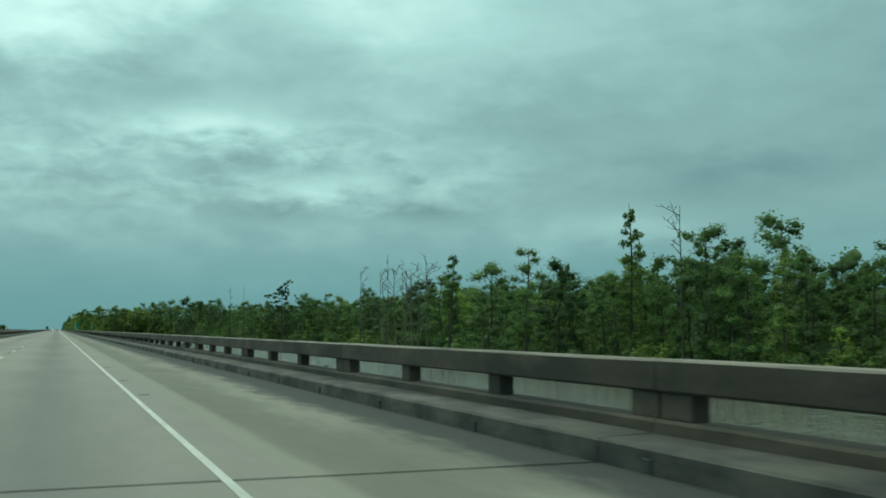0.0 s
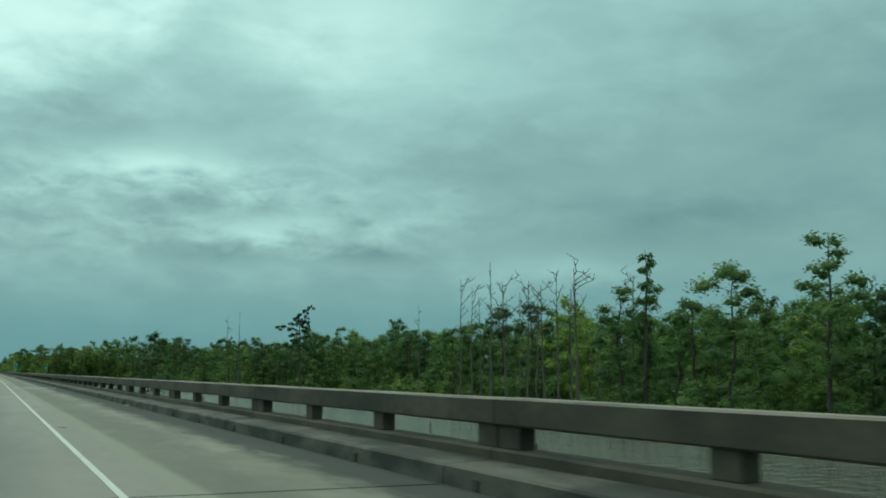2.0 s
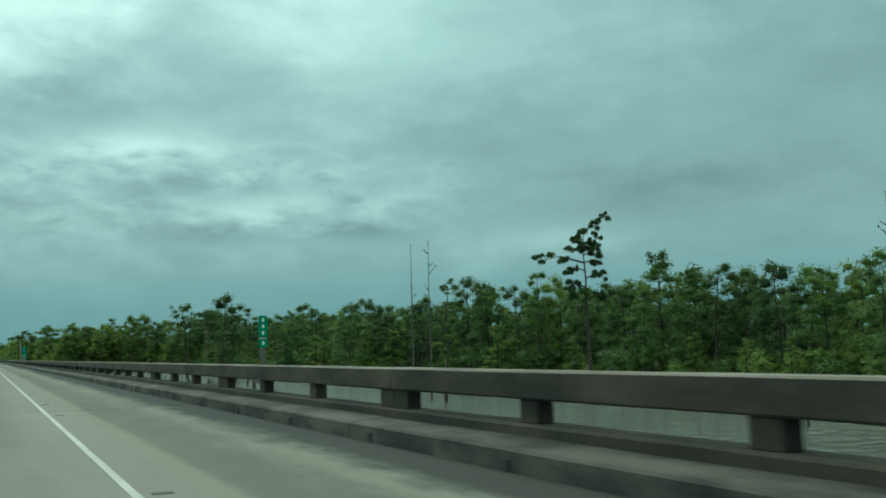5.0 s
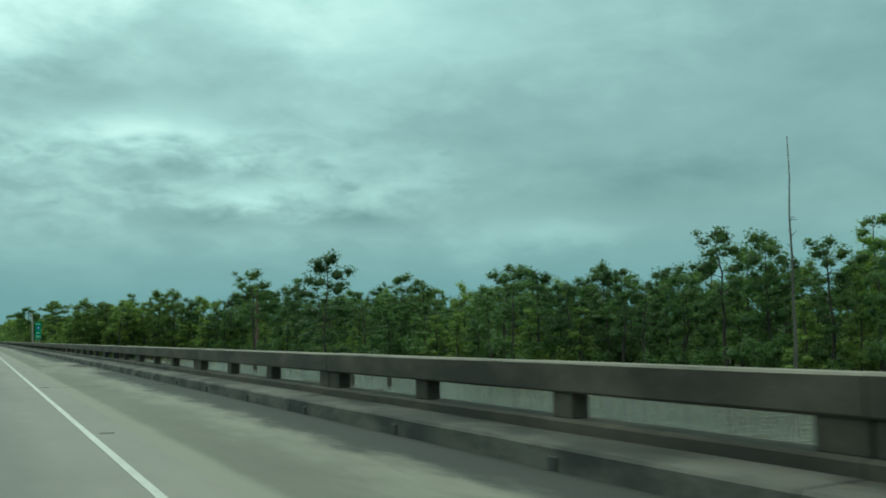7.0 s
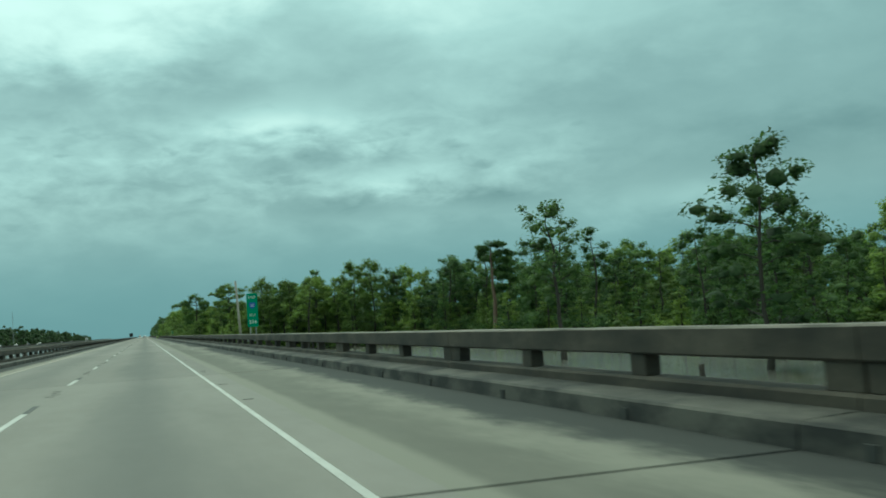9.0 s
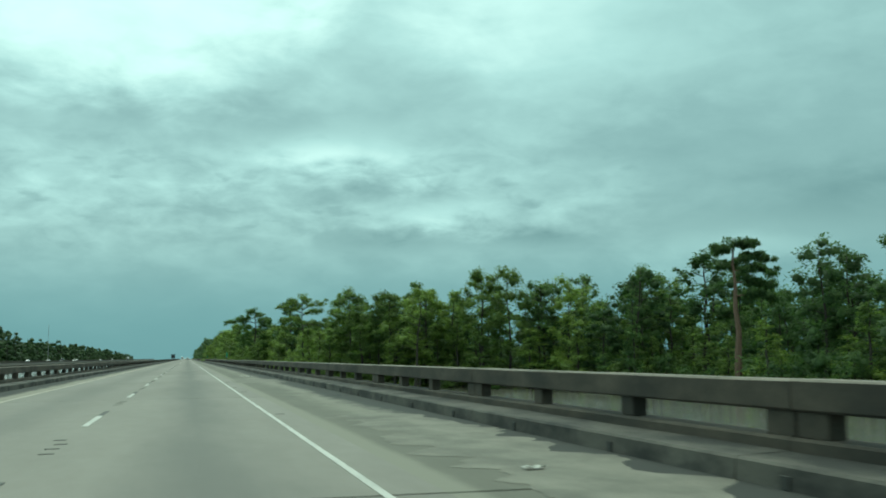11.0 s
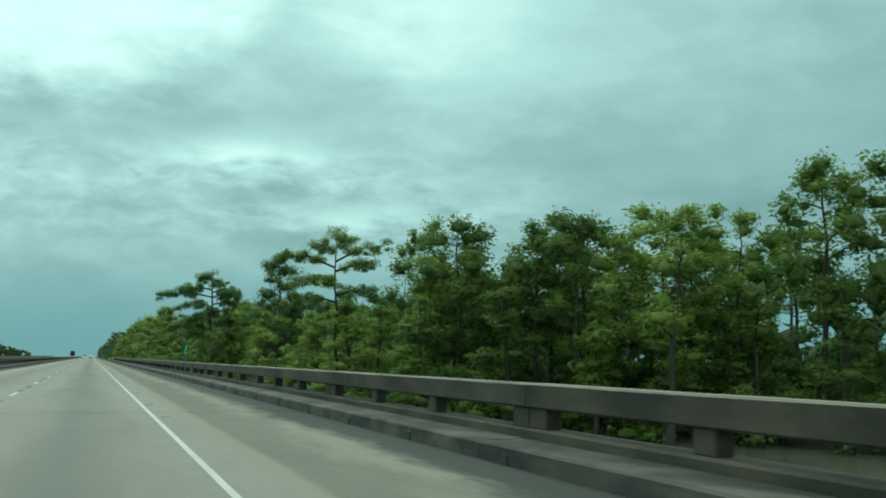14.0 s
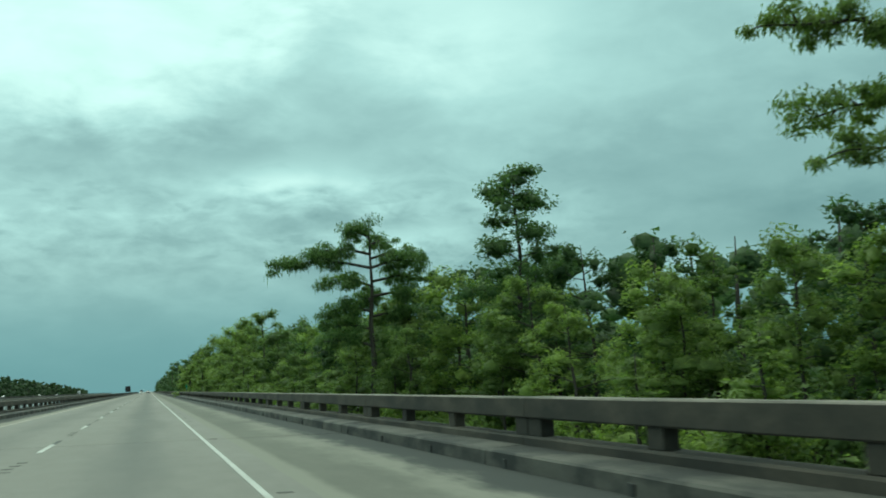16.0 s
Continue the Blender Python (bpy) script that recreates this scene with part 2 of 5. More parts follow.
def shoulder_material(name, dark, light, side, curb_x, seam_x):
    """Weathered shoulder: long dirt streaks, sandy pale patches, black grime that thins out ragged from the curb, a pale seam."""
    m, nt, b = nodes_of(name)
    L = nt.links.new

    def mth(op, p, q):
        n = nt.nodes.new("ShaderNodeMath")
        n.operation = op
        for i, v in enumerate((p, q)):
            if isinstance(v, (int, float)):
                n.inputs[i].default_value = v
            else:
                L(v, n.inputs[i])
        return n.outputs[0]

    def ease(v, lo, hi, p=0.0, q=1.0):
        n = nt.nodes.new("ShaderNodeMapRange")
        n.interpolation_type = "SMOOTHSTEP"
        for s, k in (("From Min", lo), ("From Max", hi), ("To Min", p), ("To Max", q)):
            n.inputs[s].default_value = k
        L(v, n.inputs["Value"])
        return n.outputs[0]

    broad = noise_node(nt, 0.55, 5, 0.6, (1.0, 0.16, 1), "World")
    mid = noise_node(nt, 2.2, 6, 0.65, (1.0, 0.30, 1), "World")
    fine = noise_node(nt, 40, 3, 0.6, (1, 1, 1), "World")
    patch = noise_node(nt, 0.30, 6, 0.62, (1.2, 0.55, 1), "World")
    col = ramp_node(nt, broad, ((0.30, dark), (0.70, light)))
    col = mix_node(nt, 0.40, col, ramp_node(nt, mid, ((0.32, dark), (0.68, light))))
    col = mix_node(nt, 0.15, col, ramp_node(nt, fine, ((0.3, dark), (0.7, light))))
    sand = tuple(c * 1.38 for c in light)
    col = mix_node(nt, mth("MULTIPLY", ease(patch, 0.58, 0.70), mth("ADD", mth("MULTIPLY", mid, 0.9), 0.15)), col, sand)
    g = nt.nodes.new("ShaderNodeNewGeometry")
    sep = nt.nodes.new("ShaderNodeSeparateXYZ")
    L(g.outputs["Position"], sep.inputs[0])
    off = mth("MULTIPLY", mth("SUBTRACT", curb_x, sep.outputs[0]), side)           # metres out from the curb
    ragged = mth("SUBTRACT", off, mth("MULTIPLY", mth("SUBTRACT", mid, 0.38), 1.3))
    ragged = mth("SUBTRACT", ragged, mth("MULTIPLY", mth("SUBTRACT", broad, 0.5), 0.8))
    col = mix_node(nt, mth("MULTIPLY", ease(ragged, 0.9, 1.8, 0.75, 0.0), ease(patch, 0.36, 0.56, 0.15, 1.0)), col, sand)              # dried silt
    col = mix_node(nt, ease(ragged, 0.38, 1.05, 0.94, 0.0), col, (0.036, 0.039, 0.040))
    seam = mth("ABSOLUTE", mth("SUBTRACT", sep.outputs[0], seam_x), 0.0)
    col = mix_node(nt, ease(mth("SUBTRACT", seam, mth("MULTIPLY", mid, 0.14)), 0.03, 0.22, 0.8, 0.0), col, sand)
    L(col, b.inputs["Base Color"])
    b.inputs["Roughness"].default_value = 0.85
    b.inputs["Specular IOR Level"].default_value = 0.25
    bump_node(nt, b, mid, 0.12, 0.03)
    return m


def leaf_material(name, dark, mid, light):
    m, nt, b = nodes_of(name)
    L = nt.links.new
    sprig = noise_node(nt, 3.2, 4, 0.7, (1, 1, 1.6), "World")
    g = nt.nodes.new("ShaderNodeNewGeometry")
    info = nt.nodes.new("ShaderNodeObjectInfo")
    col = ramp_node(nt, g.outputs["Random Per Island"], ((0.0, dark), (0.55, mid), (1.0, light)))
    tone = ramp_node(nt, info.outputs["Random"], ((0.0, (0.62, 0.68, 0.68)), (0.55, (1.0, 1.0, 1.0)), (1.0, (1.25, 1.22, 1.06))))
    col = mix_node(nt, 1.0, col, tone, "MULTIPLY")
    clump = noise_node(nt, 0.45, 4, 0.5, (1, 1, 1), "World")
    col = mix_node(nt, 1.0, col, ramp_node(nt, clump, ((0.3, (0.72, 0.75, 0.78)), (0.7, (1.20, 1.20, 1.12)))), "MULTIPLY")
    col = mix_node(nt, 1.0, col, ramp_node(nt, sprig, ((0.32, (0.72, 0.74, 0.76)), (0.66, (1.25, 1.24, 1.14)))), "MULTIPLY")
    L(col, b.inputs["Base Color"])
    b.inputs["Roughness"].default_value = 0.6
    b.inputs["Specular IOR Level"].default_value = 0.25
    tr = nt.nodes.new("ShaderNodeBsdfTranslucent")
    L(mix_node(nt, 1.0, col, (1.12, 1.25, 0.75), "MULTIPLY"), tr.inputs["Color"])
    mx = nt.nodes.new("ShaderNodeMixShader")
    mx.inputs[0].default_value = 0.5
    L(b.outputs[0], mx.inputs[1])
    L(tr.outputs[0], mx.inputs[2])
    L(mx.outputs[0], nt.nodes["Material Output"].inputs["Surface"])
    return m


def water_material():
    m, nt, b = nodes_of("muddy_water")
    n1 = noise_node(nt, 0.75, 5, 0.55, (0.8, 1.2, 1), "World")
    n2 = noise_node(nt, 0.05, 4, 0.6, (1, 1, 1), "World")
    nt.links.new(ramp_node(nt, n2, ((0.35, (0.105, 0.102, 0.084)), (0.65, (0.155, 0.150, 0.127)))), b.inputs["Base Color"])
    b.inputs["Roughness"].default_value, b.inputs["IOR"].default_value = 0.06, 1.40
    bump_node(nt, b, n1, 1.0, 0.4)
    return m


M = {
    "lane": road_material("lane_concrete", (0.170, 0.161, 0.145), (0.245, 0.232, 0.211), tracks=((-0.2, 1.0, (0.082, 0.086, 0.083), 0.62), (-3.8, 1.05, (0.10, 0.10, 0.095), 0.45))),
    "shoulder": shoulder_material("shoulder_concrete", (0.124, 0.123, 0.106), (0.186, 0.182, 0.156), 1, 4.52, 1.90),
    "left_shoulder": shoulder_material("left_shoulder_concrete", (0.10, 0.096, 0.083), (0.205, 0.195, 0.165), -1, -7.05, -5.85),
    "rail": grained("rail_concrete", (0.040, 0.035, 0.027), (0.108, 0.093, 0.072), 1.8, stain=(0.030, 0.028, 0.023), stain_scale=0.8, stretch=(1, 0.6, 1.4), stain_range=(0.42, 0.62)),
    # paler rail concrete with the sky's light on the beam top put into its colour
    "rail_top": grained("skylit_rail_top", (0.15, 0.135, 0.115), (0.30, 0.272, 0.235), 2.2, stain=(0.09, 0.085, 0.07), stain_scale=1.1, stretch=(1, 0.5, 1), stain_range=(0.5, 0.68)),
    "curb": grained("curb_concrete", (0.052, 0.051, 0.045), (0.138, 0.131, 0.114), 1.4, stain=(0.026, 0.027, 0.026), stain_scale=1.3, stretch=(1, 0.5, 1.2), stain_range=(0.42, 0.60)),
    "patch": grained("repair_concrete", (0.24, 0.23, 0.20), (0.35, 0.34, 0.295), 1.5, stain=(0.16, 0.155, 0.135), stain_scale=1.2, stretch=(1, 0.6, 1)),
    "silt": grained("dried_silt", (0.13, 0.127, 0.108), (0.255, 0.245, 0.21), 1.3, stain=(0.11, 0.107, 0.092), stain_scale=1.2, stretch=(1, 0.6, 1)),
    "under": grained("beam_concrete", (0.14, 0.135, 0.12), (0.24, 0.23, 0.21), 0.6),
    "filler": plain("joint_filler", (0.05, 0.052, 0.05), 0.9),
    "white": grained("worn_white_paint", (0.36, 0.36, 0.34), (0.58, 0.58, 0.555), 2.5, 0.6, stain=(0.38, 0.37, 0.34), stain_scale=5.0, stretch=(1, 0.3, 1), bump=0.1, stain_range=(0.6, 0.75)),
    "yellow": grained("worn_yellow_paint", (0.29, 0.26, 0.20), (0.37, 0.335, 0.265), 2.5, 0.6, stain=(0.34, 0.32, 0.27), stain_scale=4.0, stretch=(1, 0.3, 1), bump=0.1),
    "black": grained("black_contrast_paint", (0.03, 0.03, 0.03), (0.07, 0.07, 0.065), 3.0, 0.7, bump=0.1),
    "scar": grained("asphalt_scar", (0.05, 0.05, 0.048), (0.11, 0.11, 0.10), 6.0),
    "bark": grained("cypress_bark", (0.030, 0.027, 0.022), (0.075, 0.066, 0.055), 2.0, stretch=(3, 3, 0.5), coords="Object", bump=0.5),
    "dead": grained("bleached_dead_wood", (0.045, 0.042, 0.038), (0.15, 0.140, 0.125), 2.0, stretch=(3, 3, 0.4), coords="Object", bump=0.4),
    "bald": grained("reddish_dead_bark", (0.09, 0.060, 0.043), (0.20, 0.135, 0.10), 2.0, stretch=(3, 3, 0.4), coords="Object", bump=0.4),
    "moss": grained("hanging_moss", (0.09, 0.095, 0.075), (0.20, 0.205, 0.17), 3.0, coords="Object"),
    "leaf": leaf_material("cypress_foliage", (0.088, 0.143, 0.062), (0.123, 0.193, 0.078), (0.165, 0.240, 0.092)),
    "leaf_light": leaf_material("young_foliage", (0.158, 0.218, 0.072), (0.200, 0.268, 0.086), (0.245, 0.315, 0.100)),
    "leaf_dark": leaf_material("shaded_foliage", (0.063, 0.107, 0.049), (0.088, 0.142, 0.061), (0.119, 0.180, 0.071)),
    "soil": grained("swamp_soil", (0.03, 0.032, 0.018), (0.075, 0.075, 0.04), 0.4),
    "sign_green": plain("green_sign_sheet", (0.0, 0.26, 0.13), 0.45, 0.0, 0.1),
    "sign_blue": plain("blue_sign_sheet", (0.03, 0.12, 0.42), 0.45),
    "sign_white": plain("white_sign_sheet", (0.78, 0.80, 0.78), 0.45, 0.0, 0.05),
    "steel": plain("galvanised_steel", (0.42, 0.43, 0.43), 0.5, 0.7),
    "marker_post": plain("weathered_steel", (0.13, 0.13, 0.115), 0.7, 0.1),
    "pole_wood": grained("weathered_pole_wood", (0.20, 0.185, 0.16), (0.38, 0.36, 0.32), 2.0, stretch=(3, 3, 0.4), coords="Object"),
    "dark_metal": plain("dark_metal", (0.03, 0.03, 0.033), 0.6, 0.3),
    "rubber": plain("tyre_rubber", (0.02, 0.02, 0.02), 0.85),
    "glass_dark": plain("tinted_car_glass", (0.02, 0.025, 0.03), 0.08),
    "paint_white": plain("white_car_paint", (0.75, 0.76, 0.76), 0.25, 0.0, 0.03),
    "paint_silver": plain("silver_car_paint", (0.50, 0.52, 0.53), 0.3, 0.5, 0.03),
    "paint_dark": plain("dark_car_paint", (0.05, 0.055, 0.06), 0.25, 0.2, 0.03),
    "red_lamp": plain("red_tail_lamp", (0.35, 0.02, 0.02), 0.3),
    "water": water_material(),
}

# ---- builders ----
def mesh_of(name, verts, faces, material, smooth=False):
    me = bpy.data.meshes.new(name)
    me.from_pydata([tuple(v) for v in verts], [], [tuple(f) for f in faces])
    me.materials.append(material)
    if smooth:
        me.polygons.foreach_set("use_smooth", [True] * len(me.polygons))
    me.update()
    return me


def mesh_bm(name, bm, material, smooth=False):
    me = bpy.data.meshes.new(name)
    bmesh.ops.recalc_face_normals(bm, faces=bm.faces)
    bm.to_mesh(me)
    bm.free()
    me.materials.append(material)
    if smooth:
        me.polygons.foreach_set("use_smooth", [True] * len(me.polygons))
    return me


def part(name, data, parent, label="", at=None):
    ob = new(name, data)
    ob.parent = parent
    if at is not None:
        ob.matrix_basis = at
    if label:
        ob["label"] = label
    return ob


def thing(name, label, category, group="", kind="", at=None):
    ob = new(name)
    ob.empty_display_size = 0.3
    if at is not None:
        ob.matrix_basis = at
    return tagged(ob, label, category, group, kind)


def box_bm(x0, x1, y0, y1, z0, z1, bevel=0.0, bm=None):
    own = bm or bmesh.new()
    r = bmesh.ops.create_cube(own, size=1.0)
    vs = r["verts"]
    bmesh.ops.scale(own, verts=vs, vec=(x1 - x0, y1 - y0, z1 - z0))
    bmesh.ops.translate(own, verts=vs, vec=((x0 + x1) / 2, (y0 + y1) / 2, (z0 + z1) / 2))
    if bevel:
        es = {e for v in vs for e in v.link_edges}
        bmesh.ops.bevel(own, geom=list(es), offset=bevel, segments=1, affect="EDGES")
    return own


def profile_mesh(name, outline, y0, y1, material, cuts=1, wobble=0.0, seed=0):
    """A closed outline of (x, z) drawn along y, with slightly uneven edges."""
    rnd = random.Random(seed)
    n, vs, fs = len(outline), [], []
    for k in range(cuts + 1):
        y = y0 + (y1 - y0) * k / cuts
        for x, z in outline:
            vs.append((x + rnd.uniform(-wobble, wobble), y, z + rnd.uniform(-wobble, wobble)))
    for k in range(cuts):
        for i in range(n):
            j = (i + 1) % n
            fs.append((k * n + i, k * n + j, (k + 1) * n + j, (k + 1) * n + i))
    fs.append(tuple(range(n)))
    fs.append(tuple(cuts * n + i for i in reversed(range(n))))
    me = mesh_of(name, vs, fs, material)
    bm = bmesh.new()
    bm.from_mesh(me)
    bmesh.ops.recalc_face_normals(bm, faces=bm.faces)
    bm.to_mesh(me)
    bm.free()
    return me


# ---- water, land ----
WATER_Z = -3.85
SHORE = ((-400, 60), (95, 58), (150, 66), (290, 70), (350, 62), (400, 58), (470, 57), (490, 49), (504, 36), (515, 24), (560, 15), (590, 9.5), (640, 8.5), (3200, 9))


def shore(y):
    return float(np.interp(y, [p[0] for p in SHORE], [p[1] for p in SHORE]))


def build_ground():
    vs = [(-3500, -1500, WATER_Z - 1.6), (3500, -1500, WATER_Z - 1.6), (3500, 4800, WATER_Z - 1.6), (-3500, 4800, WATER_Z - 1.6)]
    tagged(new("ground", mesh_of("ground", vs, [(0, 1, 2, 3)], M["soil"])), "dark muddy river bed under the water", "ground", kind="structure")
    vs = [(v[0], v[1], WATER_Z) for v in vs]
    tagged(new("water", mesh_of("water", vs, [(0, 1, 2, 3)], M["water"])), "brown rippled flood water beside the bridge", "water", kind="structure")
    # forest floor, a low bank with an uneven edge
    rnd = random.Random(5)
    vs, fs, offs = [], [], (0.0, 2.0, 6.0, 25.0, 90.0, 1500.0)
    ys = [-400 + 8 * k for k in range(300)] + [2100, 2600, 3300, 4500]
    for y in ys:
        wob = noise.noise((y * 0.03, 0, 1.0)) * 4 + rnd.uniform(-0.7, 0.7)
        for k, o in enumerate(offs):
            vs.append((shore(y) - 1.0 + o + wob * (k < 4) * 0.5, y + rnd.uniform(-1, 1), WATER_Z + (-0.5, 0.06, 0.28, 0.4, 0.5, 0.6)[k] + rnd.uniform(-0.05, 0.05)))
    n = len(offs)
    for j in range(len(ys) - 1):
        for k in range(n - 1):
            fs.append((j * n + k, j * n + k + 1, (j + 1) * n + k + 1, (j + 1) * n + k))
    tagged(new("ground", mesh_of("forest_floor", vs, fs, M["soil"])), "wet dark swamp soil under the trees", "ground", kind="structure")
    vs, fs, offs = [], [], (0.0, 3.0, 12.0, 120.0, 2100.0)
    ys = [-400 + 20 * k for k in range(150)] + [3000, 3600, 4500]
    for y in ys:
        edge = -97 - max(0.0, 620 - y) * 0.12 + 9 * noise.noise((y * 0.012, 4.0, 0)) + 3 * noise.noise((y * 0.06, 9.0, 0))
        for k, o in enumerate(offs):
            vs.append((edge - o, y, WATER_Z + (-0.5, 0.05, 0.3, 0.5, 0.8)[k] + rnd.uniform(-0.04, 0.04)))
    n = len(offs)
    for j in range(len(ys) - 1):
        for k in range(n - 1):
            fs.append((j * n + k + 1, j * n + k, (j + 1) * n + k, (j + 1) * n + k + 1))
    tagged(new("ground", mesh_of("far_bank", vs, fs, M["soil"])), "low wooded bank beyond the other bridge", "ground", kind="structure")


build_ground()

# ---- the bridge ----
SPAN = 11.025            # wide rail posts stand at each span end; deck joints at every second one
JOINT_0 = 8.02
FIRST, LAST = -6, 150    # spans built along the bridge
X_EDGE, X_DASH, X_SEAM, X_CURB, X_RAIL, RAIL_Z = 1.265, -2.113, 1.80, 4.52, 5.14, 0.90
XL_EDGE, XL_CURB, XL_RAIL = -5.45, -7.05, -7.70


def build_deck():
    road = thing("road", "worn grey concrete bridge deck with transverse joints", "road", kind="structure")
    gap, lane_me, sh_me, lsh_me = 0.085, None, None, None
    L2 = 2 * SPAN
    lane_me = mesh_bm("deck_slab", box_bm(-5.60, X_SEAM, gap / 2, L2 - gap / 2, -0.22, 0.0, 0.004), M["lane"])
    sh_me = mesh_bm("shoulder_slab", box_bm(X_SEAM, X_CURB + 0.25, gap / 2, L2 - gap / 2, -0.22, -0.003, 0.0), M["shoulder"])
    lsh_me = mesh_bm("left_shoulder_slab", box_bm(XL_CURB - 0.25, -5.60, gap / 2, L2 - gap / 2, -0.22, -0.003, 0.0), M["left_shoulder"])
    for k in range(-4, 62):
        m = pose(0, JOINT_0 + k * L2, 0)
        part("slab", lane_me, road, at=m)
        part("shoulder_slab", sh_me, road, at=m)
        part("shoulder_slab", lsh_me, road, at=m)
    y0, y1 = JOINT_0 - 4 * L2, JOINT_0 + 62 * L2
    part("joint_filler", mesh_bm("joint_filler", box_bm(XL_CURB - 0.25, X_CURB + 0.25, y0, y1, -0.30, -0.025), M["filler"]), road, "black rubber joint filler")
    part("girder", profile_mesh("girder", [(-8.0, -0.3), (5.4, -0.3), (5.4, -0.55), (4.4, -0.6), (4.2, -1.5), (-6.8, -1.5), (-7.0, -0.6), (-8.0, -0.55)], y0, y1, M["under"], 40), road)
    # the straight run out to the horizon
    far = profile_mesh("far_deck", [(-8.2, -0.3), (5.6, -0.3), (5.6, 0.0), (-8.2, 0.0)], y1 + 0.02, y1 + 1500, M["lane"], 30)
    part("far_deck", far, road)
    bent = bmesh.new()
    box_bm(-8.0, 5.4, -0.5, 0.5, -2.3, -1.5, 0.05, bent)
    for x in (-6.5, -2.2, 1.3, 4.0):
        r = bmesh.ops.create_cone(bent, cap_ends=True, segments=12, radius1=0.4, radius2=0.4, depth=4.5)
        bmesh.ops.translate(bent, verts=r["verts"], vec=(x, 0, -4.4))
    bent_me = mesh_bm("pier", bent, M["under"], True)
    for k in range(-4, 40):
        part("pier", bent_me, road, at=pose(0, JOINT_0 + k * L2, 0))


def build_markings():
    y0, y1 = JOINT_0 - 8 * SPAN, JOINT_0 + 124 * SPAN
    edge = profile_mesh("edge_line", [(X_EDGE - 0.041, 0.0015), (X_EDGE + 0.041, 0.0015), (X_EDGE + 0.041, 0.0045), (X_EDGE - 0.041, 0.0045)], y0, y1, M["white"], 1400, 0.0013, 3)
    tagged(new("edge_line", edge), "worn solid white edge line on the concrete", "road marking", kind="structure")
    left = profile_mesh("left_edge_line", [(XL_EDGE - 0.075, 0.001), (XL_EDGE + 0.075, 0.001), (XL_EDGE + 0.075, 0.005), (XL_EDGE - 0.075, 0.005)], y0, y1, M["yellow"], 500, 0.004, 4)
    tagged(new("edge_line", left), "faded yellow edge line by the far rail", "road marking", kind="structure")
    white = mesh_bm("dash", box_bm(-0.055, 0.055, 0, 3.3, 0.001, 0.005), M["white"])
    black = mesh_bm("dash_shadow", box_bm(-0.055, 0.055, 3.3, 5.3, 0.001, 0.005), M["black"])
    scar = mesh_bm("scar", box_bm(-0.09, 0.09, -0.06, 0.06, 0.001, 0.006, 0.002), M["scar"])
    lines = thing("lane_line", "broken white lane line with black contrast tails", "road marking", kind="structure")
    rnd = random.Random(11)
    for k in range(-6, 100):
        y = 16.46 + 13.646 * k
        part("dash", white, lines, at=pose(X_DASH, y, 0))
        part("dash_shadow", black, lines, "black contrast stripe", at=pose(X_DASH, y, 0))
        if k < 60:
            for j in range(4):
                part("scar", scar, lines, at=pose(X_DASH + rnd.uniform(-0.05, 0.05), y + 8.3 + j * 0.75, 0))
            part("scar", scar, lines, at=pose(X_EDGE + 0.22, y + 2.5 + rnd.uniform(-0.3, 0.3), 0))
            if k % 3 == 0:
                part("scar", scar, lines, at=pose(X_EDGE + 0.2, y + 7.9, 0))


def rail_parts():
    """Meshes of one span of railing, y from 0 to SPAN, inner face towards -x at x = 0."""
    b, t = RAIL_Z - 0.295, RAIL_Z
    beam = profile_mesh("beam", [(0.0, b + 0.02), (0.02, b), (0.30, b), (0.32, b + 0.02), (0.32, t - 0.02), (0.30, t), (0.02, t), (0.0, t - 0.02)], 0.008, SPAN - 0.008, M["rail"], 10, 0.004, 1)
    sill = profile_mesh("sill", [(-0.03, 0.10), (-0.03, 0.335), (-0.005, 0.36), (0.34, 0.36), (0.36, 0.34), (0.36, -0.25), (-0.03, -0.25)], 0.006, SPAN - 0.006, M["rail"], 10, 0.004, 2)
    # upward faces take the paler copy, so their sky light is painted
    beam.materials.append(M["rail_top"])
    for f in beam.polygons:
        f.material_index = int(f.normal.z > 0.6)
    narrow = mesh_bm("post", box_bm(0.045, 0.245, -0.18, 0.18, 0.355, b + 0.004, 0.015), M["rail"])
    wide = box_bm(0.045, 0.245, 0.02, 0.50, 0.355, b + 0.004, 0.012)
    wide = mesh_bm("end_post", wide, M["rail"])
    wide_near = mesh_bm("end_post", box_bm(0.045, 0.245, -0.50, -0.02, 0.355, b + 0.004, 0.012), M["rail"])
    w = X_RAIL - X_CURB
    curb = profile_mesh("curb", [(-w, -0.1), (-w + 0.02, 0.185), (-w + 0.05, 0.215), (-0.035, 0.235), (-0.035, -0.1)], 0.01, SPAN - 0.01, M["curb"], 8, 0.004, 3)
    # drain slots aren't cut: a dark block paints the shade inside each hole
    drain = mesh_bm("scupper", box_bm(-w - 0.010, -w + 0.02, -0.06, 0.06, 0.0, 0.12, 0.004), M["filler"])
    return beam, sill, narrow, wide, wide_near, curb, drain


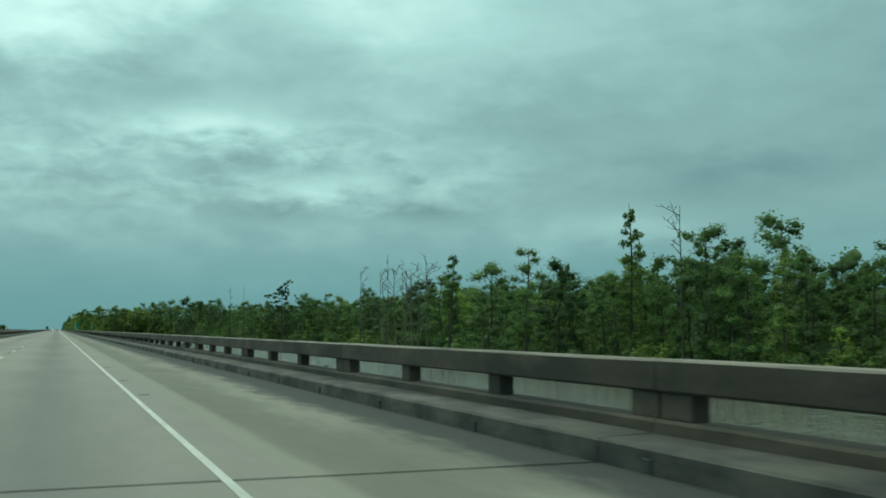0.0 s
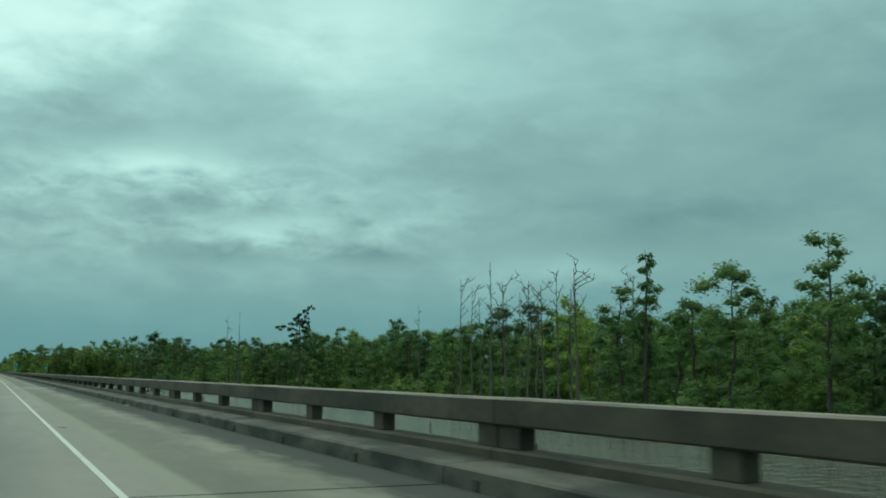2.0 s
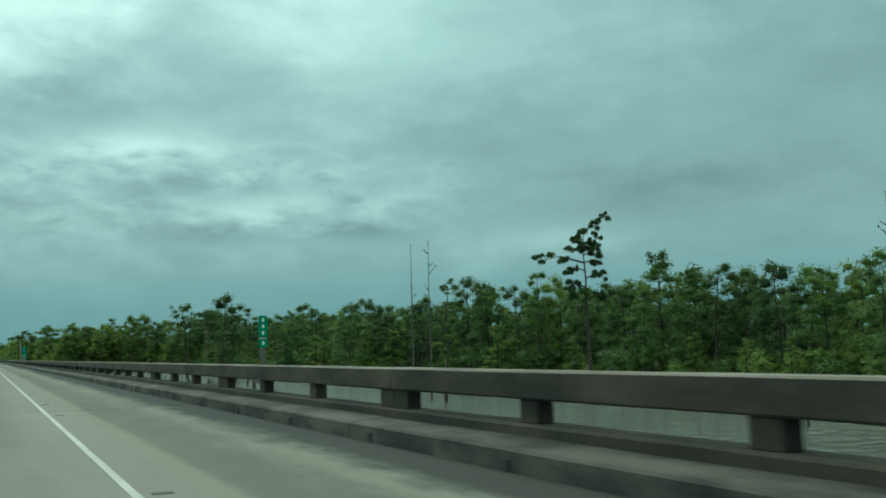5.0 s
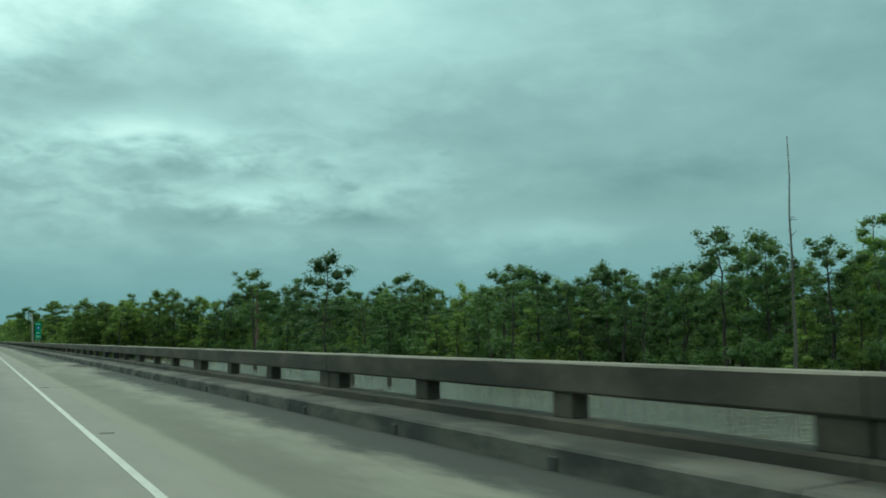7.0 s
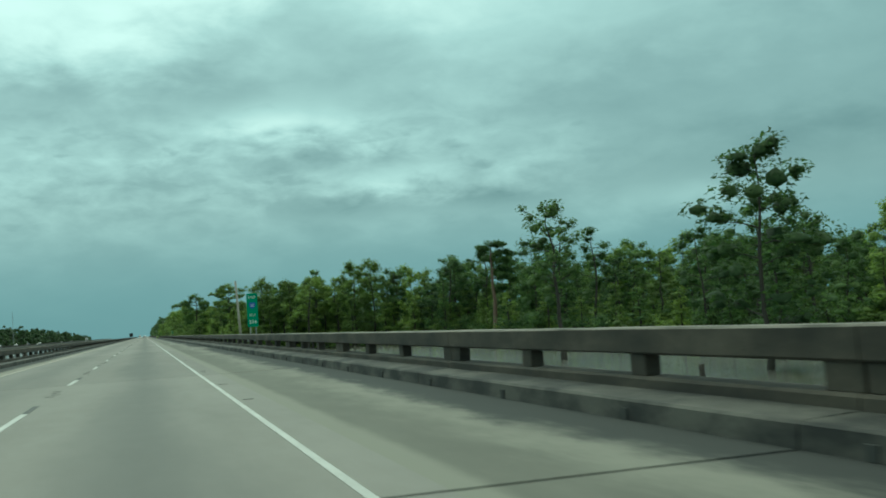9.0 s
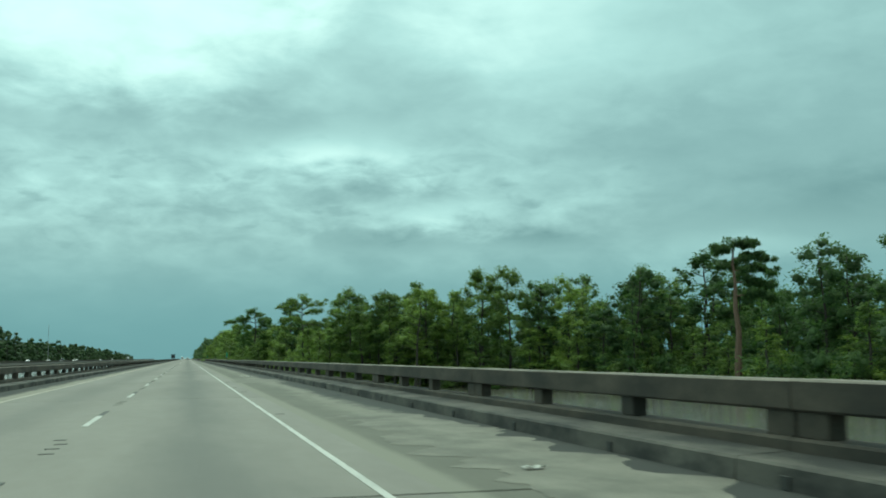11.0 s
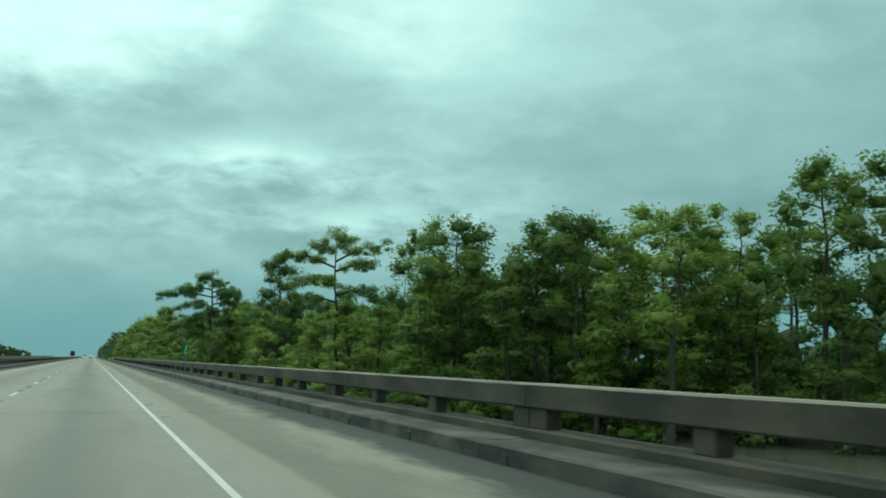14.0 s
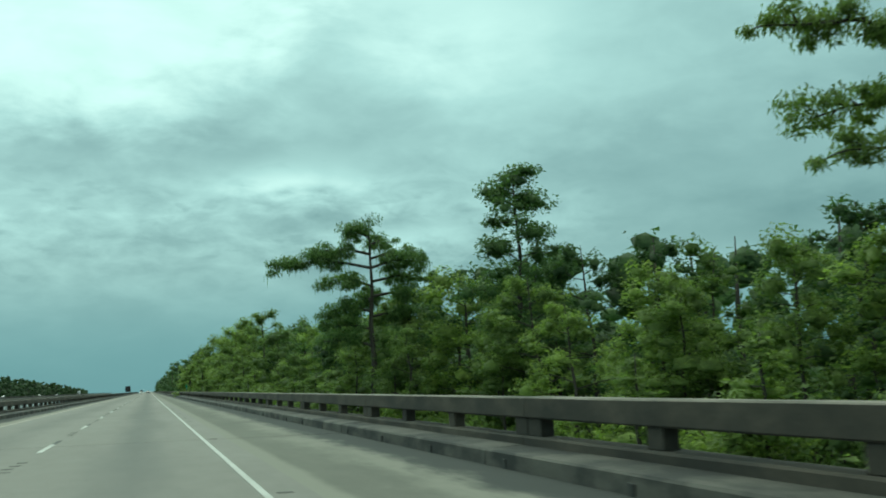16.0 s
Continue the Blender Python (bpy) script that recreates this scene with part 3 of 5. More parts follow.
def build_rails():
    beam, sill, narrow, wide, wide_near, curb, drain = rail_parts()
    for side, label in ((1, "weathered brown-grey concrete bridge railing on low posts"), (-1, "weathered concrete bridge railing on the median side")):
        x = X_RAIL if side > 0 else XL_RAIL
        for k in range(FIRST, LAST if side > 0 else 120):
            y = JOINT_0 + k * SPAN
            m = pose(x, y, 0) if side > 0 else pose(x, y + SPAN, 0, 0, 0, 180)
            rail = thing("bridge_railing", label, "railing", "bridge railing spans", "structure", m)
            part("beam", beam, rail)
            part("sill", sill, rail)
            part("curb", curb, rail, "low grey concrete curb with drain slots")
            part("end_post", wide, rail)
            part("end_post", wide_near, rail, at=pose(0, SPAN, 0))
            for j in (1, 2):
                part("post", narrow, rail, at=pose(0, j * SPAN / 3 + (0.1 if j == 1 else -0.1), 0))
            if -6 < k < 75:
                for j in range(3):
                    part("scupper", drain, rail, at=pose(0, j * SPAN / 3 + 2.85, 0))


def build_patches():
    """Paler repairs and silt spread on the deck, with uneven edges."""
    for x0, x1, y0, y1, mat, label, seed in ((0.45, 2.88, 142.8, 144.9, "patch", "pale concrete repair patch across the edge line", 1), (1.55, 4.32, 140.1, 141.8, "patch", "pale concrete repair patch on the shoulder", 2),
                                        (1.75, 3.6, 138.4, 139.85, "patch", "pale concrete repair patch on the shoulder", 3), (2.05, 4.2, 261.5, 270.2, "silt", "dried pale silt spread over the shoulder", 4),
                                        (2.5, 4.3, 274.0, 280.6, "silt", "dried pale silt spread over the shoulder", 5), (1.98, 4.15, 399.6, 407.8, "silt", "dried pale silt spread over the shoulder", 6), (2.5, 4.2, 359.5, 373.0, "silt", "dried pale silt spread over the shoulder", 7)):
        w = 0.03 if mat == "patch" else 0.3
        n = int((y1 - y0) / 0.18)
        vs, fs = [], []
        for i in range(n + 1):
            y = y0 + (y1 - y0) * i / n
            end = 1.0 if mat == "patch" else min(1.0, (min(i, n - i) + 0.4) / 7.0) ** 0.5
            e0, e1 = (w * (1.5 * noise.noise((y * 1.1, seed * 3.7 + k, 0.5)) + 0.8 * noise.noise((y * 3.3, seed * 5.1 + k, 2.5))) for k in (0, 9.3))
            mid, half = (x0 + x1) / 2 + (0 if mat == "patch" else 0.35 * (1 - end)), (x1 - x0) / 2 * end
            for k in range(7):
                f = k / 6
                vs.append((mid - half + e0 + (2 * half + e1 - e0) * f, y + w * 0.6 * noise.noise((f * 5, seed, y * 0.01)), 0.0008 if mat == "silt" else 0.0022))
        for i in range(n):
            for k in range(6):
                a = i * 7 + k
                fs.append((a, a + 1, a + 8, a + 7))
        ob = tagged(new("repair_patch" if mat == "patch" else "silt_patch", mesh_of("patch", vs, fs, M[mat])), label, "road patch", kind="structure")
        if ob.data.polygons[0].normal.z < 0:
            ob.data.flip_normals()


build_deck()
build_patches()
build_markings()
build_rails()

# ---- trees ----
def tube(vs, fs, pts, radii, sides=6, root=None):
    """Adds a tapered tube along pts to the lists, grown on to the vertex root where one is given."""
    base = len(vs)
    for i, p in enumerate(pts):
        a = pts[min(i + 1, len(pts) - 1)] - pts[max(i - 1, 0)]
        a = a.normalized() if a.length > 1e-6 else Vector((0, 0, 1))
        u = a.orthogonal().normalized()
        w = a.cross(u)
        for s in range(sides):
            an = 2 * math.pi * s / sides
            vs.append(p + (u * math.cos(an) + w * math.sin(an)) * radii[i])
    for i in range(len(pts) - 1):
        for s in range(sides):
            t = (s + 1) % sides
            fs.append((base + i * sides + s, base + i * sides + t, base + (i + 1) * sides + t, base + (i + 1) * sides + s))
    fs.append(tuple(base + (len(pts) - 1) * sides + s for s in range(sides)))
    if root is not None:
        fs.append((root, base, base + 1))


def bent(rnd, p, q, n=4, wild=0.08):
    """A crooked line from p to q."""
    d = (q - p).length
    return [p.lerp(q, i / n) + (Vector((rnd.uniform(-1, 1), rnd.uniform(-1, 1), rnd.uniform(-1, 1))) * d * wild if 0 < i < n else Vector()) for i in range(n + 1)]


def ico_of(level):
    bm = bmesh.new()
    bmesh.ops.create_icosphere(bm, subdivisions=level, radius=1.0)
    made = np.array([v.co for v in bm.verts]), np.array([[v.index for v in f.verts] for f in bm.faces])
    bm.free()
    return made


ICO = ico_of(1)


class Leaves:
    """Gathers small leaf sprays, each a small pointed blade."""
    def __init__(self, seed):
        self.g = np.random.default_rng(seed)
        self.v, self.n = [], []
        self.core_v, self.core_n, self.core_f, self.cores = [], [], [], 0
        self.slim = 1.0

    def pad(self, c, r, thick, n, size, droop=0.25, core=0.40):
        """A tuft of foliage: sprays all through and round a small uneven leafy heart."""
        g = self.g
        k = np.array((r * g.uniform(0.75, 1.25), r * g.uniform(0.75, 1.25), r * thick * g.uniform(0.75, 1.3)))
        if core:
            ico, faces = ICO
            v = ico * (1 + g.normal(0, 0.22, len(ico)))[:, None] * k * core
            self.core_v.append(v + np.array(c))
            self.core_n.append(self.lift(ico / k * r))
            self.core_f.append(faces + self.cores)
            self.cores += len(ico)
        d = g.normal(size=(n, 3)) + (0, 0, 0.2)
        d /= np.linalg.norm(d, axis=1)[:, None] + 1e-9
        p = d * k * (g.uniform(0.22, 1.0, n) ** 0.5 * g.uniform(0.85, 1.12, n))[:, None] + np.array(c)
        az = np.arctan2(d[:, 1], d[:, 0]) + g.normal(0, 0.7, n)
        el = g.normal(-droop, 0.5, n)
        a = np.stack((np.cos(az) * np.cos(el), np.sin(az) * np.cos(el), np.sin(el)), 1)
        b = np.cross(a, g.normal(size=(n, 3)) * (1, 1, 0.35) + (0, 0, 0.9))
        b /= np.linalg.norm(b, axis=1)[:, None] + 1e-9
        ln = (size * g.uniform(0.6, 1.4, n))[:, None]
        w = ln * self.slim * g.uniform(0.45, 0.8, n)[:, None]
        self.add(p - a * ln * 0.4 + b * w * 0.5, p - a * ln * 0.4 - b * w * 0.5, p + a * ln * 0.6, self.lift(d))

    @staticmethod
    def lift(d):
        """Bends the shading normals upwards, so undersides are lit by the sky too."""
        d = d + (0, 0, 0.55)
        return d / (np.linalg.norm(d, axis=1)[:, None] + 1e-9)

    def clump(self, c, rx, ry, rz, n, size, droop=0.3, shell=0.45):
        g = self.g
        d = g.normal(size=(n, 3))
        d /= np.linalg.norm(d, axis=1)[:, None] + 1e-9
        r = (shell + (1 - shell) * g.random(n)) ** 0.8
        p = d * r[:, None] * np.array((rx, ry, rz)) + np.array(c)
        az = np.arctan2(d[:, 1], d[:, 0]) + g.normal(0, 0.9, n)
        el = g.normal(-droop, 0.45, n)
        a = np.stack((np.cos(az) * np.cos(el), np.sin(az) * np.cos(el), np.sin(el)), 1)
        b = np.cross(a, g.normal(size=(n, 3)) * (1, 1, 0.35) + (0, 0, 0.9))
        b /= np.linalg.norm(b, axis=1)[:, None] + 1e-9
        ln = (size * g.uniform(0.6, 1.35, n))[:, None]
        w = ln * self.slim * g.uniform(0.40, 0.75, n)[:, None]
        self.add(p - a * ln * 0.45 + b * w * 0.5, p - a * ln * 0.45 - b * w * 0.5, p + a * ln * 0.55 - np.array((0, 0, 1)) * ln * 0.1, d + (0, 0, 0.45))

    def add(self, a, b, c, out):
        """Blades face outwards and are shaded as part of their tuft."""
        f = np.cross(b - a, c - a)
        f /= np.linalg.norm(f, axis=1)[:, None] + 1e-9
        back = (f * out).sum(1) < 0
        b, c = np.where(back[:, None], c, b), np.where(back[:, None], b, c)
        f[back] *= -1
        n = out / (np.linalg.norm(out, axis=1)[:, None] + 1e-9) + 0.4 * f
        n /= np.linalg.norm(n, axis=1)[:, None] + 1e-9
        self.v.append(np.stack((a, b, c), 1))
        self.n.append(np.repeat(n[:, None, :], 3, 1))

    def strands(self, c, n, length, spread):
        g = self.g
        p = g.normal(size=(n, 3)) * spread * (1, 1, 0.3) + np.array(c)
        ln = length * g.uniform(0.4, 1.2, n)[:, None]
        az = g.uniform(0, 6.28, n)
        b = np.stack((np.cos(az), np.sin(az), np.zeros(n)), 1) * 0.03
        dn = np.array((0, 0, -1.0))
        self.add(p - b, p + b, p + dn * ln, g.normal(size=(n, 3)) * (1, 1, 0.3))

    def mesh(self, name, material):
        v, nrm = np.concatenate(self.v).reshape(-1, 3), np.concatenate(self.n).reshape(-1, 3)
        index = np.arange(len(v))
        if self.cores:
            cf = np.concatenate(self.core_f).ravel()
            index = np.concatenate((index, cf + len(v)))
            v, nrm = np.concatenate((v, *self.core_v)), np.concatenate((nrm, np.concatenate(self.core_n)[cf]))
        n = len(index) // 3
        me = bpy.data.meshes.new(name)
        me.vertices.add(len(v))
        me.vertices.foreach_set("co", v.ravel())
        me.loops.add(3 * n)
        me.loops.foreach_set("vertex_index", index)
        me.polygons.add(n)
        me.polygons.foreach_set("loop_start", np.arange(0, 3 * n, 3))
        me.polygons.foreach_set("loop_total", np.full(n, 3))
        me.update(calc_edges=True)
        me.materials.append(material)
        me.polygons.foreach_set("use_smooth", np.ones(n, dtype=bool))
        me.normals_split_custom_set(nrm.tolist())
        return me


def trunk_line(rnd, h, lean=0.04, wild=0.012):
    q = Vector((rnd.uniform(-lean, lean) * h, rnd.uniform(-lean, lean) * h, h))
    return bent(rnd, Vector((0, 0, -0.6)), q, 7, wild)


def trunk_radii(r, n):
    """Flared, buttressed foot and a thin top."""
    return [r * (1.9, 1.25, 1.0, 0.85, 0.7, 0.52, 0.34, 0.12)[min(i, 7)] for i in range(n)]


def along(pts, f):
    f = max(0.0, min(0.999, f)) * (len(pts) - 1)
    i = int(f)
    return pts[i].lerp(pts[i + 1], f - i)


def branchy(seed, h, leaf, limbs, low, reach, pad, thick, size, dense=1.0, rise=(0.05, 0.5), profile=None, trunk_r=0.017, subs=2, lean=0.04, top=1.0):
    """A tree of crooked limbs, each carrying tiers of foliage. profile: limb length over the crown's height."""
    rnd, lv, vs, fs = random.Random(seed), Leaves(seed), [], []
    line = trunk_line(rnd, h, lean)
    tube(vs, fs, line, trunk_radii(trunk_r * h, len(line)), 7)
    az = rnd.uniform(0, 6.28)
    for k in range(limbs):
        u = (k + rnd.uniform(0.0, 0.9)) / limbs
        f = low + (0.97 - low) * u
        p = along(line, f)
        az += 2.4 + rnd.uniform(-0.6, 0.6)
        ln = max(0.4, reach * profile(u) * rnd.uniform(0.55, 1.25))
        q = p + Vector((math.cos(az), math.sin(az), rnd.uniform(*rise))).normalized() * ln
        pts = bent(rnd, p, q, 3, 0.07)
        tube(vs, fs, pts, [0.0042 * h * (0.5 + 0.5 * ln / reach) * (1 - 0.82 * i / 3) for i in range(4)], 4, 7 * round(f * 7))
        for j in range(subs + 1):
            c = along(pts, 1.0 if j == subs else rnd.uniform(0.3, 0.85)) + Vector((0, 0, rnd.uniform(-0.3, 0.3)))
            if j < subs:
                side = az + rnd.choice((-1, 1)) * rnd.uniform(0.6, 1.3)
                sl = ln * rnd.uniform(0.15, 0.38)
                c = c + Vector((math.cos(side) * sl, math.sin(side) * sl, rnd.uniform(-0.1, 0.4) * sl))
            s = pad * rnd.uniform(0.5, 1.35) * (1.0 - 0.2 * u)
            lv.pad(c, s, thick, int((16 + 54 * s * s) * dense), size)
    for k in range(4):
        c = line[-1] + Vector((rnd.uniform(-.8, .8), rnd.uniform(-.8, .8), rnd.uniform(-1.1, -0.15))) * top
        lv.pad(c, pad * rnd.uniform(0.45, 0.8) * top, thick * 1.15, int(34 * dense), size)
    return mesh_of("trunk", vs, fs, M["bark"], True), lv.mesh("crown", M[leaf])


def cypress_flat(seed, h, leaf, limbs=12, low=0.45, reach=3.4, size=0.34, **kw):
    """Old bald cypress: long level limbs, flat pads of foliage with sky between, ragged top."""
    return branchy(seed, h, leaf, limbs, low, reach, 0.90, 0.95, size, rise=(0.05, 0.8), subs=2, trunk_r=0.009, profile=lambda u: 0.70 + 0.35 * math.sin(3.0 * u) - 0.42 * u ** 2, **kw)


def cypress_lush(seed, h, leaf, limbs=24, low=0.06, reach=2.9, size=0.36, **kw):
    """Full swamp tree clothed nearly to the water, in tiers with shaded hollows."""
    return branchy(seed, h, leaf, limbs, low, reach, 1.05, 0.98, size, rise=(-0.05, 0.6), trunk_r=0.008,
                   profile=lambda u: 0.34 + 0.72 * math.sin(math.pi * min(1.0, 0.34 + 0.58 * u)) * (0.85 + 0.45 * noise.noise((u * 5.0, seed * 1.37, 0.0))), **kw)


def shaped_cypress(seed, h, leaf, arms, size=0.20, moss=0, dense=1.0, pad=0.85, trunk_r=0.0125, bark="bark", tuft=1.0):
    """A single well-seen cypress; arms: height share, bearing in degrees, length, rise."""
    rnd, lv, vs, fs = random.Random(seed), Leaves(seed), [], []
    lv.slim = 0.6
    line = trunk_line(rnd, h, 0.01)
    tube(vs, fs, line, trunk_radii(trunk_r * h, len(line)), 9)
    for f, bearing, ln, rise in arms:
        p, az = along(line, f), radians(bearing)
        q = p + Vector((math.cos(az) * ln, math.sin(az) * ln, rise * ln))
        mid = p.lerp(q, 0.5) + Vector((0, 0, 0.10 * ln))
        pts = [p] + bent(rnd, p.lerp(mid, 0.5), mid, 2, 0.06) + bent(rnd, mid, q, 3, 0.05)[1:]
        tube(vs, fs, pts, [0.10 * (1 - 0.85 * i / (len(pts) - 1)) * min(1.0, 0.4 + ln / 5) for i in range(len(pts))], 6)
        n = int(5 + 2.6 * ln)
        for j in range(n):
            g = 0.16 + 0.84 * j / max(1, n - 1)
            a = along(pts, g)
            side = az + rnd.choice((-1, 1)) * rnd.uniform(0.3, 1.4)
            sl = rnd.uniform(0.15, 0.9)
            c = a + Vector((math.cos(side) * sl, math.sin(side) * sl, rnd.uniform(-0.45, 0.4)))
            tube(vs, fs, [a, a.lerp(c, 0.5) + Vector((0, 0, 0.05)), c], [0.035, 0.022, 0.008], 4)
            s = pad * rnd.uniform(0.3, 1.0)
            lv.clump(c, s, s, s * 0.6, int((50 + 240 * s * s) * dense), size, droop=0.75, shell=0.15)
            if moss:
                lv.strands(c, moss, 0.75, 0.4)
    for _ in range(5):
        c = line[-1] + Vector((rnd.uniform(-.8, .8), rnd.uniform(-.8, .8), rnd.uniform(-1.0, 0.0)))
        lv.clump(c, 0.75 * tuft, 0.75 * tuft, 0.50 * tuft, int(95 * dense), size, droop=0.6)
    return mesh_of("trunk", vs, fs, M[bark], True), lv.mesh("crown", M[leaf])


def young_tree(seed, h, leaf, size=0.30, dense=1.0):
    """Young conical tree in level, feathery tiers."""
    rnd, lv, vs, fs = random.Random(seed), Leaves(seed), [], []
    line = trunk_line(rnd, h, 0.03)
    tube(vs, fs, line, trunk_radii(0.014 * h, len(line)), 6)
    n = int(9 + h)
    for k in range(n * 2):
        f = 0.08 + 0.9 * (k // 2) / n + rnd.uniform(-0.035, 0.035)
        p, az = along(line, f), rnd.uniform(0, 6.28)
        ln = (0.24 * h) * (1.02 - f) ** 0.8 * rnd.uniform(0.55, 1.15) + 0.15
        q = p + Vector((math.cos(az) * ln, math.sin(az) * ln, 0.12 * ln))
        tube(vs, fs, bent(rnd, p, q, 2, 0.05), [0.03, 0.02, 0.008], 3, 6 * min(7, max(0, round(f * 7))))
        s = 0.36 + 0.30 * ln
        lv.pad(p.lerp(q, 0.70), s, 0.62, int((14 + 34 * s) * dense), size)
    return mesh_of("trunk", vs, fs, M["bark"], True), lv.mesh("crown", M[leaf])


def shrub(seed, h, leaf, size=0.26, dense=1.0):
    rnd, lv, vs, fs = random.Random(seed), Leaves(seed), [], []
    for k in range(6):
        az, o = rnd.uniform(0, 6.28), rnd.uniform(0.15, 0.55) * h
        q = Vector((math.cos(az) * o, math.sin(az) * o, h * rnd.uniform(0.5, 0.95)))
        pts = bent(rnd, Vector((0, 0, -0.4)), q, 3, 0.08)
        tube(vs, fs, pts, [0.06, 0.045, 0.03, 0.012], 4)
        for g in (0.45, 0.7, 0.95):
            s = h * rnd.uniform(0.17, 0.28)
            lv.pad(along(pts, g), s * 1.15, 0.75, int((60 * s + 16) * dense), size, core=0.3)
    return mesh_of("trunk", vs, fs, M["bark"], True), lv.mesh("crown", M[leaf])


def dead_tree(seed, h, forks=5, spread=2.2, bark="dead", top=0.6, thick=0.016):
    """Bare snag: tapering bole, a few crooked limbs with twigs."""
    rnd, vs, fs = random.Random(seed), [], []
    line = trunk_line(rnd, h, 0.02, 0.004)
    tube(vs, fs, line, [max(0.035, r) for r in trunk_radii(thick * h, len(line))], 7)
    for k in range(forks):
        f = top + (0.98 - top) * (k + rnd.random() * 0.6) / max(forks, 1)
        p, az = along(line, f), rnd.uniform(0, 6.28)
        ln = spread * rnd.uniform(0.4, 1.1)
        q = p + Vector((math.cos(az) * ln * 0.75, math.sin(az) * ln * 0.75, ln * rnd.uniform(0.25, 0.9)))
        pts = bent(rnd, p, q, 4, 0.055)
        tube(vs, fs, pts, [0.065, 0.052, 0.04, 0.028, 0.012], 5)
        for _ in range(3):
            a = along(pts, rnd.uniform(0.4, 0.95))
            e = a + Vector((rnd.uniform(-1, 1), rnd.uniform(-1, 1), rnd.uniform(0.1, 1))) * ln * 0.3
            tube(vs, fs, bent(rnd, a, e, 2, 0.1), [0.04, 0.03, 0.012], 4)
    for _ in range(forks + 4):      # broken stubs
        a = along(line, rnd.uniform(0.35, 0.9))
        az = rnd.uniform(0, 6.28)
        tube(vs, fs, [a, a + Vector((math.cos(az), math.sin(az), rnd.uniform(-0.2, 0.5))) * rnd.uniform(0.2, 0.6)], [0.04, 0.015], 4)
    return mesh_of("trunk", vs, fs, M[bark], True)


def plant(name, label, category, group, parts, x, y, top, turn, height, wide=1.0, lean=0.0):
    """Stands a tree on the swamp floor so that its top comes to the given height."""
    foot = WATER_Z + 0.15
    s = (top - foot) / height
    ob = thing(name, label, category, group, "", pose(x, y, foot, lean, 0, turn))
    for n, me in parts:
        o = part(n, me, ob)
        o.scale = (s * wide, s * wide, s)
    return ob


KINDS = {}
LEAF = {"far": ("leaf_dark", "leaf", "leaf_light"), "near": ("leaf_light", "leaf_light", "leaf_light")}
for reach_set, size, dense in (("far", 0.25, 1.0), ("near", 0.20, 2.2)):
    for i in range(4):
        KINDS["flat", reach_set, i] = (cypress_flat(20 + i, 16.0, LEAF[reach_set][(1, 0, 1, 0)[i]], 13 + i % 3, 0.34 + 0.08 * (i % 3), 2.5 + 0.3 * i, size=size, dense=dense), 16.0)
    for i in range(5):
        KINDS["lush", reach_set, i] = (cypress_lush(40 + i, 14.0, LEAF[reach_set][(1, 0, 1, 2, 1)[i]], 17 + 2 * (i % 3), 0.06, 2.5 + 0.3 * (i % 3), size=size, dense=dense), 14.0)
    for i in range(3):
        KINDS["young", reach_set, i] = (young_tree(60 + i, 8.0, LEAF[reach_set][(2, 2, 1)[i]], size * 0.9, dense), 8.0)
    for i in range(3):
        KINDS["shrub", reach_set, i] = (shrub(70 + i, 4.0, LEAF[reach_set][(1, 2, 1)[i]], size * 0.9, 0.75 * dense), 4.0)
COUNT = {"flat": 4, "lush": 5, "young": 3, "shrub": 3}
LABELS = {
    "flat": ("cypress_tree", "tall bald cypress with flat level limbs over the swamp", "tree", "cypress trees"),
    "lush": ("swamp_tree", "dense green swamp tree with a lumpy broken crown", "tree", "swamp trees"),
    "young": ("young_cypress", "young conical cypress with light green feathery tiers", "tree", "young trees"),
    "shrub": ("shrub", "leafy green shrub at the edge of the water", "shrub", "waterside shrubs")}


def grow(kind, i, x, y, top, turn, wide=1.0):
    (trunk, crown), h = KINDS[kind, "near" if y > 470 and x < min(48, shore(y) + 6.5) else "far", i % COUNT[kind]]
    name, label, cat, grp = LABELS[kind]
    return plant(name, label, cat, grp, (("trunk", trunk), ("crown", crown)), x, y, top, turn, h, wide)


# Trees that stand up from the skyline: x, y, height of the top above the deck.
SKYLINE_A = ((59, 124, 12.2), (60, 116, 9.6), (63, 89, 12.1), (63, 84, 10.1), (76, 92, 13.9), (66, 65, 10), (63, 52, 11),
             (58, 134, 10.5), (56, 147, 9.6), (70, 190, 11), (72, 203, 11.2), (81, 270, 12.7), (75, 291, 11.8), (70, 180, 10.4))
SKYLINE_B = ((39.8, 347, 11.3), (39.1, 380, 11.7), (66, 387, 11.8), (60, 334, 9.2), (68, 322, 8.7), (72, 309, 12.2), (72, 302, 10.8), (74, 296, 10),
             (59, 425, 13.2), (60, 439, 12), (60, 463, 13.0), (56, 474, 11.7), (52, 488, 11.2), (50, 495, 11.7), (43.3, 500.5, 13.9), (46.6, 497.3, 13.7), (40, 504, 11.1), (35.9, 507.7, 11.6), (67, 340, 9.6), (66.2, 348.6, 11.0), (62, 421, 12.6), (58.8, 476.3, 12.1), (80, 550, 17.5), (33, 502, 10.8))
FULL = ((48, 509, 11.8), (44, 515, 10.8), (54, 500, 12.0), (38, 518, 10.6), (60, 482, 11.6), (64, 462, 11.4), (64, 440, 10.8))
YOUNG = ((26.5, 511.5, 6.5), (34.2, 504.5, 5.6), (41.7, 496.5, 6.2), (47.2, 490.4, 5.2), (22.1, 517.4, 6.0), (30.8, 507.5, 4.8), (51.1, 481.3, 4.8), (54.6, 472.8, 5.8), (58.7, 372.2, 5.7), (60.5, 351.4, 3.2))
